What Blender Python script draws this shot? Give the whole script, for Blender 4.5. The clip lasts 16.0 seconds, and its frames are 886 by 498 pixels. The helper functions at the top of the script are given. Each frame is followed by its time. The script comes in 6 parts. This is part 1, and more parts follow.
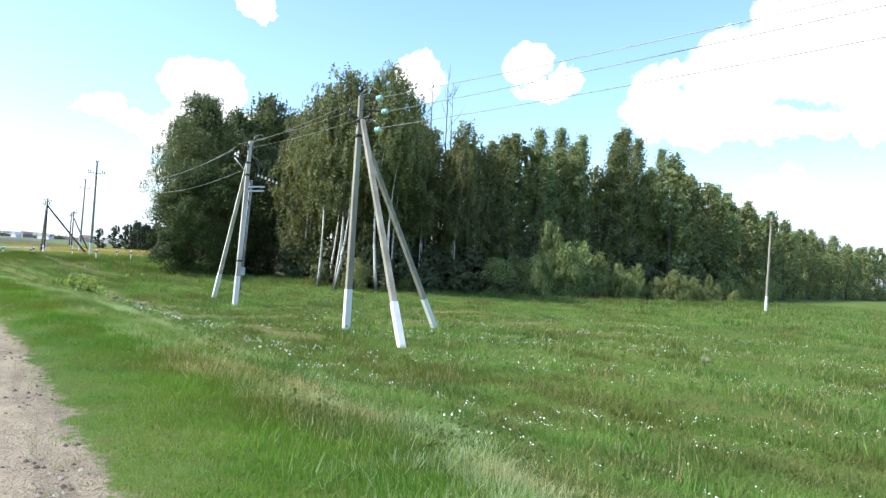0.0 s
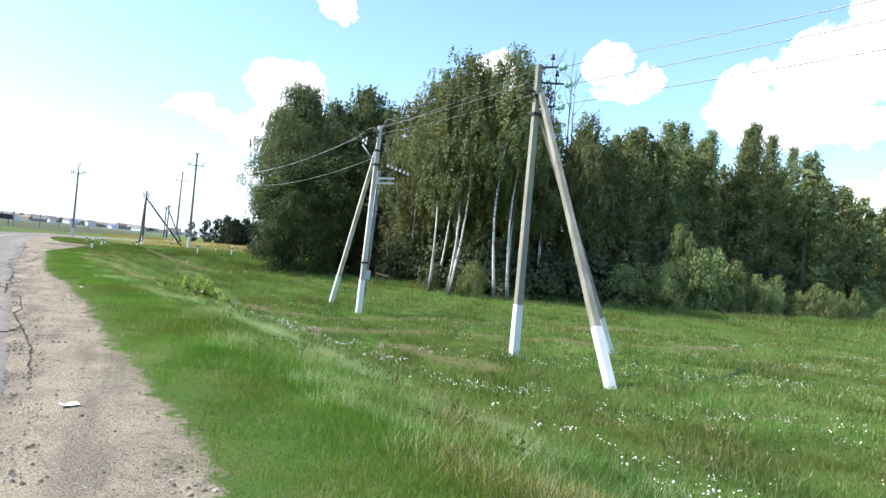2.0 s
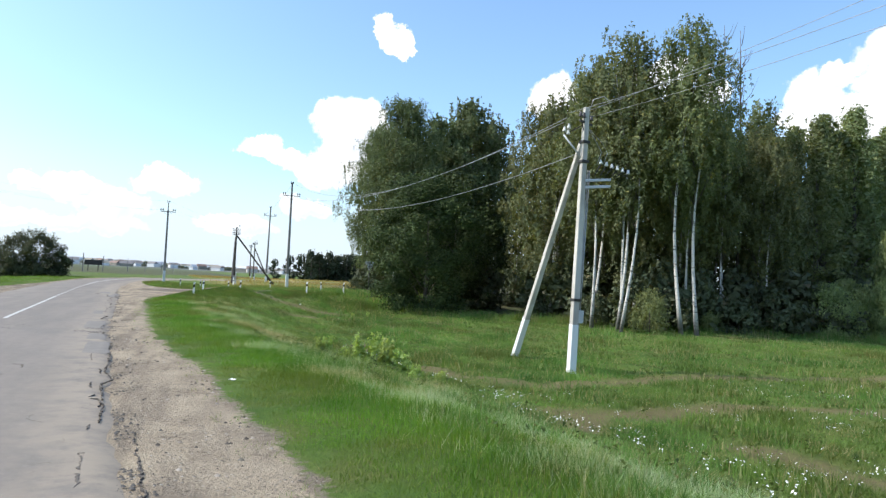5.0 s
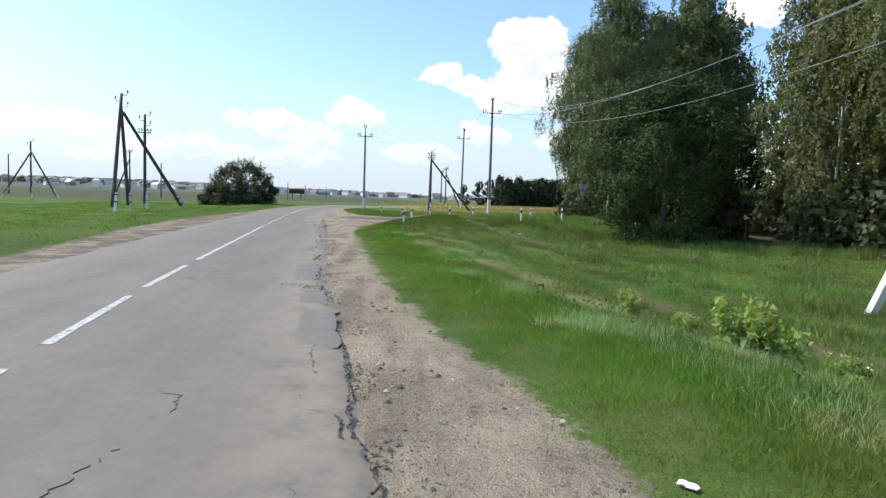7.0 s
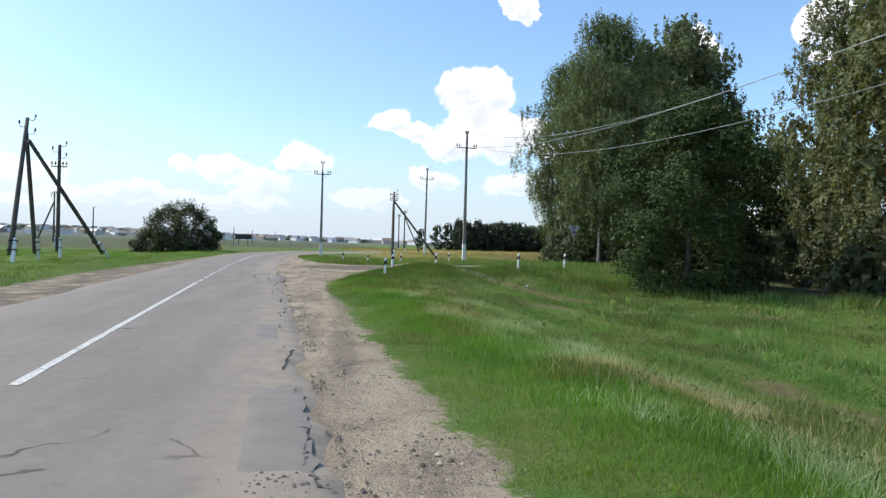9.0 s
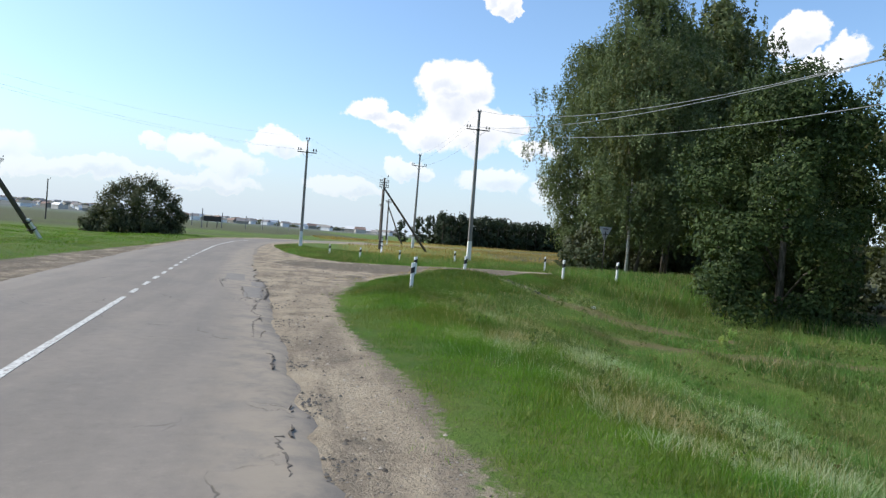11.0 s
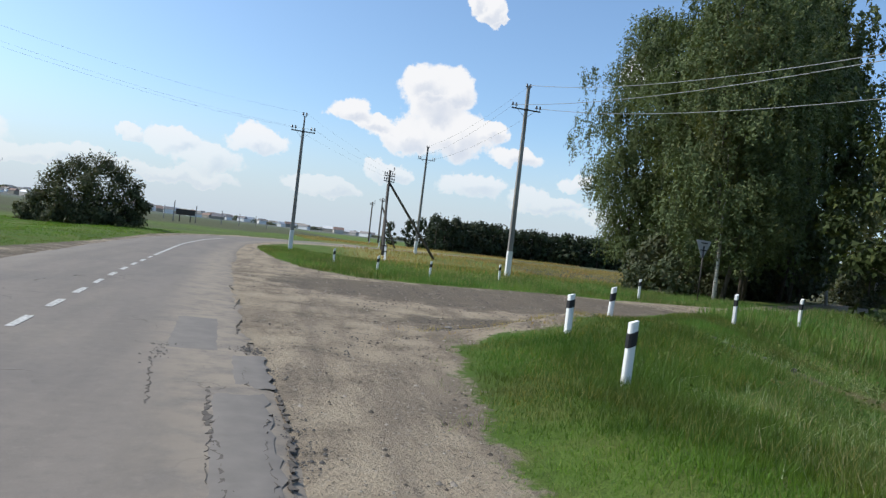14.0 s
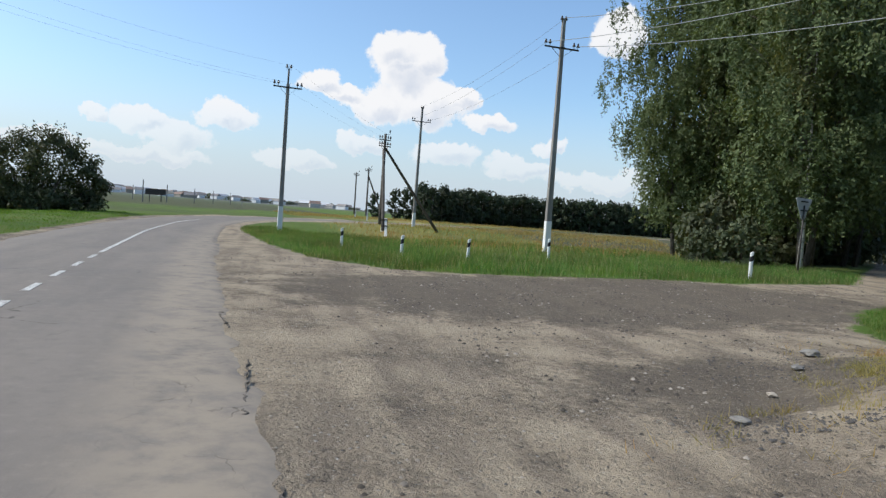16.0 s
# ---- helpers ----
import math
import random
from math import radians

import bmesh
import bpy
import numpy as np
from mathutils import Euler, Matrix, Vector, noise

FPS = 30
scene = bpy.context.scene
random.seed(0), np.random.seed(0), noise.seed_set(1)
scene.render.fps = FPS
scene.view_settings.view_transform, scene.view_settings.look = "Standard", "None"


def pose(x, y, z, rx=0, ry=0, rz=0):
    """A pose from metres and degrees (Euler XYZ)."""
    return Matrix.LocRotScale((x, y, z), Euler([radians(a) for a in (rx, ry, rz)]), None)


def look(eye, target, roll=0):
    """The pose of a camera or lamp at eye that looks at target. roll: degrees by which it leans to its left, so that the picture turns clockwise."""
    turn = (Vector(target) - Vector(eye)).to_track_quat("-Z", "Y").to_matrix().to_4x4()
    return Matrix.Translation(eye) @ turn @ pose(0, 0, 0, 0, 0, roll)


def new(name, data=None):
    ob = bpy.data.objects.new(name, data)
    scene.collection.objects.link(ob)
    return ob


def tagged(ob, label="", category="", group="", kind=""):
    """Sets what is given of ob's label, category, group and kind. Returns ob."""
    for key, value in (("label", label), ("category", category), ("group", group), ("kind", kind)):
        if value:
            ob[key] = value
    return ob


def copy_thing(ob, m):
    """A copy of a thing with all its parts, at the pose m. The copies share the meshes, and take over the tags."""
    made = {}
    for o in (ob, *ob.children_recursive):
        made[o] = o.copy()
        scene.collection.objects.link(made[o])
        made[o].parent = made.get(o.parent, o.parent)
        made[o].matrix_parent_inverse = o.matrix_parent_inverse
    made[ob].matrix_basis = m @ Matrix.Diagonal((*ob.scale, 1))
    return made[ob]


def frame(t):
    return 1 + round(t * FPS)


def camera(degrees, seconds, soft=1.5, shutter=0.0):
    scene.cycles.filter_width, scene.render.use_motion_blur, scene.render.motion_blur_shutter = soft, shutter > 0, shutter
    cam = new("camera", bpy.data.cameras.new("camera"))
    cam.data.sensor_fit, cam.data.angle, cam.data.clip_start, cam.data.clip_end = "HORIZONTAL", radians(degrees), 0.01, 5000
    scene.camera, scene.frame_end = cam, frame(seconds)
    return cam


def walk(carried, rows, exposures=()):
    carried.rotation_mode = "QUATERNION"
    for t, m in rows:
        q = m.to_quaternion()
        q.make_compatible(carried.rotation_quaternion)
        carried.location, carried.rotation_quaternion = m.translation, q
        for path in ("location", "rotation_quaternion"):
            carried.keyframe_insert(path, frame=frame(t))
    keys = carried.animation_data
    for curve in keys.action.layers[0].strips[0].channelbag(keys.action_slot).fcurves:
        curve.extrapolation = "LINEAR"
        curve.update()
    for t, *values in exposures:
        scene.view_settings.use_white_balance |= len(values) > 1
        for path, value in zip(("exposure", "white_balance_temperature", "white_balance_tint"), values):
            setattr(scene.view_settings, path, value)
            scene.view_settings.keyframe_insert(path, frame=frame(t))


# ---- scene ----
cam = camera(66.3, 16.0, 1.35)
PATH = [
    (0, (1.842, 0.408, 1.762), (2.949, 2.073, 1.805), 3.6),
    (0.5, (1.741, 1.943, 1.753), (2.789, 3.646, 1.748), 4.2),
    (1, (1.636, 3.66, 1.782), (2.666, 5.374, 1.817), 5.4),
    (1.5, (1.594, 5.393, 1.747), (2.713, 7.051, 1.744), 5.3),
    (1.7, (1.535, 6.096, 1.765), (2.588, 7.797, 1.758), 5.0),
    (2, (1.423, 7.188, 1.773), (2.347, 8.962, 1.8), 5.2),
    (2.5, (1.336, 8.958, 1.779), (2.306, 10.706, 1.832), 5.3),
    (3, (1.113, 10.834, 1.778), (2.01, 12.62, 1.853), 4.6),
    (3.5, (0.958, 12.691, 1.794), (1.753, 14.524, 1.88), 3.8),
    (3.7, (0.908, 13.468, 1.786), (1.683, 15.31, 1.875), 3.4),
    (5.8, (0.046, 21.272, 1.623), (0.769, 23.134, 1.717), 2.8),
    (6, (-0.009, 22.012, 1.617), (0.704, 23.879, 1.702), 3.1),
    (6.5, (-0.138, 23.882, 1.565), (0.57, 25.753, 1.59), 2.6),
    (7, (-0.459, 25.891, 1.516), (-0.223, 27.871, 1.369), 1.9),
    (7.5, (-0.604, 27.812, 1.486), (-0.436, 29.792, 1.256), 1.6),
    (8, (-0.86, 29.954, 1.461), (-0.506, 31.908, 1.225), 1.8),
    (8.5, (-1.043, 31.933, 1.441), (-0.631, 33.889, 1.37), 1.3),
    (8.7, (-1.142, 32.733, 1.44), (-0.766, 34.697, 1.429), 1.3),
    (10.8, (-1.927, 41.787, 1.62), (-1.454, 43.73, 1.593), 4.5),
    (11, (-1.99, 42.603, 1.625), (-1.527, 44.549, 1.595), 4.3),
    (11.5, (-2.124, 44.447, 1.661), (-1.763, 46.414, 1.646), 4.6),
    (12, (-2.126, 46.506, 1.639), (-1.729, 48.466, 1.654), 4.6),
    (12.5, (-2.218, 48.432, 1.622), (-1.691, 50.361, 1.638), 5.2),
    (13, (-2.34, 50.485, 1.577), (-1.886, 52.433, 1.598), 6.0),
    (13.5, (-2.459, 52.378, 1.547), (-2.004, 54.325, 1.578), 6.8),
    (14, (-2.619, 54.434, 1.521), (-2.091, 56.363, 1.509), 6.5),
    (14.5, (-2.742, 56.287, 1.516), (-2.211, 58.215, 1.487), 6.2),
    (15, (-2.888, 58.218, 1.479), (-2.364, 60.148, 1.421), 5.9),
    (15.5, (-2.993, 60.004, 1.463), (-2.425, 61.917, 1.336), 5.3),
    (16, (-3.04, 61.815, 1.481), (-2.442, 63.721, 1.384), 4.1),
]
walk(cam, [(t, look(eye, target, roll)) for t, eye, target, roll in PATH], [(0.0, 0.62), (2.0, 0.60), (3.5, 0.44), (6.0, 0.1), (8.5, 0.0), (11.0, -0.10), (14.0, -0.32), (16.0, -0.32)])

# ---- world, sun and exposure ----
SUN_AZ, SUN_EL = -74.0, 45.0
world = bpy.data.worlds.new("summer_sky")
scene.world = world
world.use_nodes = True


class Nodes:
    """A small shorthand for building node trees."""

    def __init__(self, tree):
        self.tree = tree
        tree.nodes.clear()

    def add(self, kind, values=None, **props):
        node = self.tree.nodes.new(kind)
        for key, value in props.items():
            setattr(node, key, value)
        for key, value in (values or {}).items():
            if isinstance(value, bpy.types.NodeSocket):
                self.tree.links.new(value, node.inputs[key])
            else:
                node.inputs[key].default_value = value
        return node

    def math(self, op, a, b=0.0, c=0.0, clamp=False):
        return self.add("ShaderNodeMath", {0: a, 1: b, 2: c}, operation=op, use_clamp=clamp).outputs[0]

    def vmath(self, op, a, b=(0, 0, 0)):
        return self.add("ShaderNodeVectorMath", {0: a, 1: b}, operation=op).outputs[0]

    def mix(self, fac, a, b, blend="MIX"):
        return self.add("ShaderNodeMix", {0: fac, 6: a, 7: b}, data_type="RGBA", blend_type=blend).outputs[2]

    def noise(self, vector, scale, detail=4.0, rough=0.55, distort=0.0):
        return self.add("ShaderNodeTexNoise", {"Vector": vector, "Scale": scale, "Detail": detail, "Roughness": rough, "Distortion": distort})

    def ramp(self, value, low, high, out_low=0.0, out_high=1.0, smooth=True):
        return self.add("ShaderNodeMapRange", {0: value, 1: low, 2: high, 3: out_low, 4: out_high},
                        interpolation_type="SMOOTHSTEP" if smooth else "LINEAR").outputs[0]

    def bump(self, height, strength, distance):
        return self.add("ShaderNodeBump", {"Height": height, "Strength": strength, "Distance": distance}).outputs[0]


def rgb(r, g, b):
    return (r, g, b, 1.0)


# Fair-weather clouds: azimuth from +y towards +x, elevation, half-widths, all in degrees.
CLOUDS = [
    (13.1, 12.2, 3.2, 2.6), (12.0, 13.3, 2.0, 1.5), (14.6, 13.0, 2.0, 1.6), (6.2, 10.3, 2.0, 1.1), (8.2, 9.6, 2.0, 1.0), (10.6, 8.9, 2.6, 1.5), (14.9, 9.3, 4.0, 2.0), (18.3, 9.9, 1.5, 1.1), (20.6, 8.0, 2.4, 0.8),
    (12.7, 12.3, 1.6, 1.2), (10.0, 5.6, 2.0, 0.8), (16.8, 5.2, 2.9, 1.0), (23.4, 4.5, 2.9, 1.0), (26.0, 6.6, 1.4, 0.7),
    (-10.1, 6.3, 1.4, 0.5), (-6.8, 5.6, 2.2, 1.0), (-4.4, 4.7, 2.6, 1.2), (-1.1, 6.7, 2.1, 1.0), (-7.9, 3.0, 6.0, 0.7), (5.0, 3.6, 3.2, 0.7), (-24.0, 4.4, 6.0, 1.4), (-16.0, 3.2, 8.0, 0.9),
    (15.7, 20.5, 1.0, 1.2), (16.6, 19.6, 1.2, 1.3), (17.3, 18.9, 0.7, 0.8), (30.8, 15.4, 2.1, 1.8), (39.8, 17.0, 1.6, 1.4), (43.2, 15.8, 1.7, 1.0), (41.2, 14.9, 2.2, 0.7),
    (50.0, 14.0, 2.3, 2.6), (51.6, 16.2, 1.3, 1.0), (53.6, 12.6, 3.0, 2.2), (57.2, 16.0, 4.2, 3.2), (60.0, 19.5, 2.6, 2.0), (64.6, 18.0, 4.6, 5.0), (72.0, 18.5, 7.0, 6.0), (60.0, 11.8, 5.4, 1.3), (67.5, 11.6, 4.0, 1.5), (60.0, 7.2, 2.8, 1.5), (58.2, 6.2, 1.6, 0.8), (66.0, 5.2, 3.2, 1.2), (33.0, 3.6, 8.0, 0.9),
]


def build_sky():
    n = Nodes(world.node_tree)
    sky = n.add("ShaderNodeTexSky", sky_type="NISHITA", sun_disc=False, sun_elevation=radians(SUN_EL), sun_rotation=radians(SUN_AZ),
                air_density=1.0, dust_density=1.6, ozone_density=1.4)
    way = n.add("ShaderNodeTexCoord").outputs["Generated"]
    puff = n.noise(way, 17.0, 8.0, 0.60)
    shift = n.vmath("SUBTRACT", puff.outputs["Color"], (0.5, 0.5, 0.5))
    bent = n.add("ShaderNodeVectorMath", {0: shift, 1: (0.085, 0.085, 0.075), 2: way}, operation="MULTIPLY_ADD").outputs[0]
    xyz = n.add("ShaderNodeSeparateXYZ", {0: bent})
    az = n.math("DEGREES", n.math("ARCTAN2", xyz.outputs[0], xyz.outputs[1]))
    el = n.math("DEGREES", n.math("ARCSINE", xyz.outputs[2]))
    body, low = None, None
    for a, e, ra, re in CLOUDS:
        u = n.math("MULTIPLY", n.math("SUBTRACT", az, a), 0.87 / ra)
        v = n.math("MULTIPLY", n.math("SUBTRACT", el, e), 0.87 / re)
        d = n.math("SUBTRACT", 1.0, n.math("ADD", n.math("MULTIPLY", u, u), n.math("MULTIPLY", v, v)))
        d = n.math("MAXIMUM", d, -1.0)
        shade = n.math("MULTIPLY", n.math("MAXIMUM", d, 0.0), n.math("SUBTRACT", n.math("MULTIPLY", u, 0.45), v))
        body = d if body is None else n.math("SMOOTH_MAX", body, d, 0.22)
        low = shade if low is None else n.math("MAXIMUM", low, shade)
    fine = n.noise(way, 46.0, 5.0, 0.6).outputs["Fac"]
    soft = n.math("MULTIPLY_ADD", n.math("SUBTRACT", fine, 0.5), 1.0, body)
    cover = n.ramp(soft, 0.02, 0.42)
    height_now = n.math("DEGREES", n.math("ARCSINE", n.add("ShaderNodeSeparateXYZ", {0: way}).outputs[2]))
    cover = n.math("MULTIPLY", cover, n.ramp(height_now, 3.0, 9.0, 0.45, 1.0))
    grey = n.ramp(n.math("MULTIPLY_ADD", n.math("SUBTRACT", fine, 0.5), 0.25, low), 0.04, 0.75)
    cloud = n.mix(grey, rgb(11.5, 11.6, 11.9), rgb(6.6, 7.6, 9.4))
    # thin milk near the horizon, where many clouds stand behind one another
    plain = n.add("ShaderNodeSeparateXYZ", {0: way}).outputs[2]
    milk = n.ramp(plain, 0.19, 0.0, 0.0, 0.85)
    sky_tinted = n.mix(1.0, sky.outputs[0], rgb(1.95, 2.28, 2.5), "MULTIPLY")
    base = n.mix(milk, sky_tinted, rgb(7.6, 8.8, 10.2))
    colour = n.mix(cover, base, cloud)
    back = n.add("ShaderNodeBackground", {0: colour, 1: 0.10})
    out = n.add("ShaderNodeOutputWorld")
    n.tree.links.new(back.outputs[0], out.inputs[0])


build_sky()
sun = new("sun", bpy.data.lights.new("sun", "SUN"))
sun.data.energy, sun.data.angle, sun.data.color = 4.4, radians(0.53), (1.0, 0.95, 0.86)
sun_way = Vector((math.sin(radians(SUN_AZ)) * math.cos(radians(SUN_EL)), math.cos(radians(SUN_AZ)) * math.cos(radians(SUN_EL)), math.sin(radians(SUN_EL))))
sun.matrix_world = look((0, 0, 80), Vector((0, 0, 80)) - sun_way)
scene.view_settings.exposure = 0.0


# ---- materials ----
def material(name, build):
    m = bpy.data.materials.new(name)
    m.use_nodes = True
    n = Nodes(m.node_tree)
    shader = build(n)
    out = n.add("ShaderNodeOutputMaterial")
    n.tree.links.new(shader, out.inputs[0])
    return m


def surface(n, colour, rough=0.8, normal=None, metal=0.0, spec=0.3):
    values = {"Base Color": colour, "Roughness": rough, "Metallic": metal, "Specular IOR Level": spec}
    if normal is not None:
        values["Normal"] = normal
    return n.add("ShaderNodeBsdfPrincipled", values).outputs[0]


def leafy(n, colour, through_share=0.35, rough=0.6, spec=0.3):
    """Leaves: lit from above and glowing through."""
    front = n.add("ShaderNodeBsdfPrincipled", {"Base Color": colour, "Roughness": rough, "Specular IOR Level": spec}).outputs[0]
    warm = n.mix(1.0, colour, rgb(1.35, 1.25, 0.55), "MULTIPLY")
    back = n.add("ShaderNodeBsdfTranslucent", {0: warm}).outputs[0]
    return n.add("ShaderNodeMixShader", {0: through_share, 1: front, 2: back}).outputs[0]


def foliage(name, dark, light, odd, scale=0.5, share=0.35, spec=0.25):
    def build(n):
        geo = n.add("ShaderNodeNewGeometry")
        pos = geo.outputs["Position"]
        big = n.ramp(n.noise(pos, scale * 1.8, 4.0).outputs["Fac"], 0.32, 0.68)
        tone = n.math("MULTIPLY_ADD", geo.outputs["Random Per Island"], 0.35, n.math("MULTIPLY", big, 0.65))
        colour = n.mix(tone, rgb(*dark), rgb(*light))
        few = n.ramp(geo.outputs["Random Per Island"], 0.93, 0.97)
        colour = n.mix(n.math("MULTIPLY", few, 0.6), colour, rgb(*odd))
        each = n.add("ShaderNodeObjectInfo").outputs["Random"]
        colour = n.add("ShaderNodeHueSaturation", {"Hue": n.ramp(each, 0, 1, 0.485, 0.515, False), "Value": n.ramp(each, 0, 1, 0.85, 1.15, False), "Color": colour}).outputs[0]
        return leafy(n, colour, share, 0.6, spec)
    return material(name, build)


def terrain_build(n):
    pos = n.add("ShaderNodeNewGeometry").outputs["Position"]
    dirt_at = n.add("ShaderNodeAttribute", attribute_name="dirt").outputs["Fac"]
    dry_at = n.add("ShaderNodeAttribute", attribute_name="dry").outputs["Fac"]
    wear_at = n.add("ShaderNodeAttribute", attribute_name="wear").outputs["Fac"]
    broad = n.noise(pos, 0.16, 4.0).outputs["Fac"]
    mid = n.noise(pos, 1.1, 5.0, 0.6).outputs["Fac"]
    fine = n.noise(pos, 9.0, 6.0, 0.7).outputs["Fac"]
    grit = n.noise(pos, 60.0, 3.0, 0.6).outputs["Fac"]
    # turf
    turf = n.mix(n.ramp(broad, 0.3, 0.7), rgb(0.066, 0.126, 0.022), rgb(0.112, 0.180, 0.034))
    turf = n.mix(n.ramp(mid, 0.35, 0.75, 0.0, 0.6), turf, rgb(0.17, 0.155, 0.055))
    turf = n.mix(n.ramp(fine, 0.35, 0.8, 0.0, 0.55), turf, rgb(0.06, 0.09, 0.02))
    straw = n.mix(n.ramp(mid, 0.3, 0.7), rgb(0.36, 0.27, 0.11), rgb(0.22, 0.22, 0.07))
    turf = n.mix(dry_at, turf, straw)
    plough_at = n.add("ShaderNodeAttribute", attribute_name="plough").outputs["Fac"]
    turf = n.mix(plough_at, turf, n.mix(n.ramp(mid, 0.3, 0.7), rgb(0.065, 0.075, 0.04), rgb(0.10, 0.09, 0.055)))
    # field strips of the far rise, greyed with distance as painted-in haze
    far_haze_at = n.add("ShaderNodeAttribute", attribute_name="far_haze").outputs["Fac"]
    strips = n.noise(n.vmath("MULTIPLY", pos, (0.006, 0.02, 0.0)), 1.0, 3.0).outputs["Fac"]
    turf = n.mix(far_haze_at, turf, n.mix(n.ramp(strips, 0.35, 0.65), rgb(0.085, 0.095, 0.09), rgb(0.145, 0.145, 0.13)))
    bare = n.mix(n.ramp(fine, 0.3, 0.7), rgb(0.21, 0.16, 0.085), rgb(0.12, 0.10, 0.05))
    turf = n.mix(n.math("MULTIPLY", wear_at, n.ramp(fine, 0.3, 0.6, 0.45, 1.0)), turf, bare)
    # sandy gravel with wheel-packed darker soil
    lanes = n.noise(n.vmath("MULTIPLY", n.add("ShaderNodeVectorRotate", {"Vector": pos, "Angle": radians(3.0)}, rotation_type="Z_AXIS").outputs[0], (1.0, 0.14, 1.0)), 1.7, 4.0, 0.6).outputs["Fac"]
    soil_at = n.add("ShaderNodeAttribute", attribute_name="soil").outputs["Fac"]
    sand = n.mix(n.ramp(mid, 0.32, 0.68), rgb(0.41, 0.335, 0.238), rgb(0.295, 0.238, 0.170))
    sand = n.mix(n.ramp(lanes, 0.44, 0.64, 0.0, 0.75), sand, rgb(0.20, 0.162, 0.122))
    soil = n.math("ADD", soil_at, n.math("ADD", n.math("MULTIPLY_ADD", mid, 2.0, -1.0), n.math("MULTIPLY_ADD", fine, 1.7, -0.85)))
    sand = n.mix(n.ramp(soil, 0.15, 0.85, 0.0, 0.85), sand, rgb(0.130, 0.107, 0.082))
    crumbs = n.noise(pos, 22.0, 4.0, 0.75).outputs["Fac"]
    heaps = n.ramp(n.noise(pos, 0.7, 3.0).outputs["Fac"], 0.40, 0.62, 0.25, 1.0)
    sand = n.mix(n.math("MULTIPLY", n.ramp(fine, 0.54, 0.72, 0.0, 0.7), heaps), sand, rgb(0.13, 0.105, 0.08))
    sand = n.mix(n.math("MULTIPLY", n.ramp(crumbs, 0.58, 0.64, 0.0, 0.85), heaps), sand, rgb(0.085, 0.07, 0.055))
    sand = n.mix(n.ramp(crumbs, 0.42, 0.32, 0.0, 0.6), sand, rgb(0.50, 0.43, 0.34))
    pebble = n.add("ShaderNodeTexVoronoi", {"Vector": pos, "Scale": 20.0, "Randomness": 1.0}, feature="F1")
    stone = n.ramp(pebble.outputs["Distance"], 0.30, 0.20)
    picked = n.ramp(n.add("ShaderNodeSeparateColor", {0: pebble.outputs["Color"]}).outputs[0], 0.70, 0.74)
    stone = n.math("MULTIPLY", n.math("MULTIPLY", stone, picked), heaps)
    sand = n.mix(stone, sand, n.mix(n.add("ShaderNodeSeparateColor", {0: pebble.outputs["Color"]}).outputs[1], rgb(0.09, 0.08, 0.07), rgb(0.5, 0.46, 0.4)))
    ragged = n.math("ADD", dirt_at, n.math("ADD", n.math("MULTIPLY_ADD", mid, 0.9, -0.45), n.math("MULTIPLY_ADD", fine, 0.7, -0.35)))
    is_dirt = n.ramp(ragged, -0.10, 0.10)
    colour = n.mix(is_dirt, turf, sand)
    height = n.math("ADD", n.math("MULTIPLY", fine, 0.7), n.math("ADD", n.math("MULTIPLY", grit, 0.25), n.math("MULTIPLY", stone, 0.5)))
    return surface(n, colour, 0.95, n.bump(n.math("ADD", height, n.math("MULTIPLY", crumbs, 0.6)), 1.0, 0.07), 0.0, 0.12)


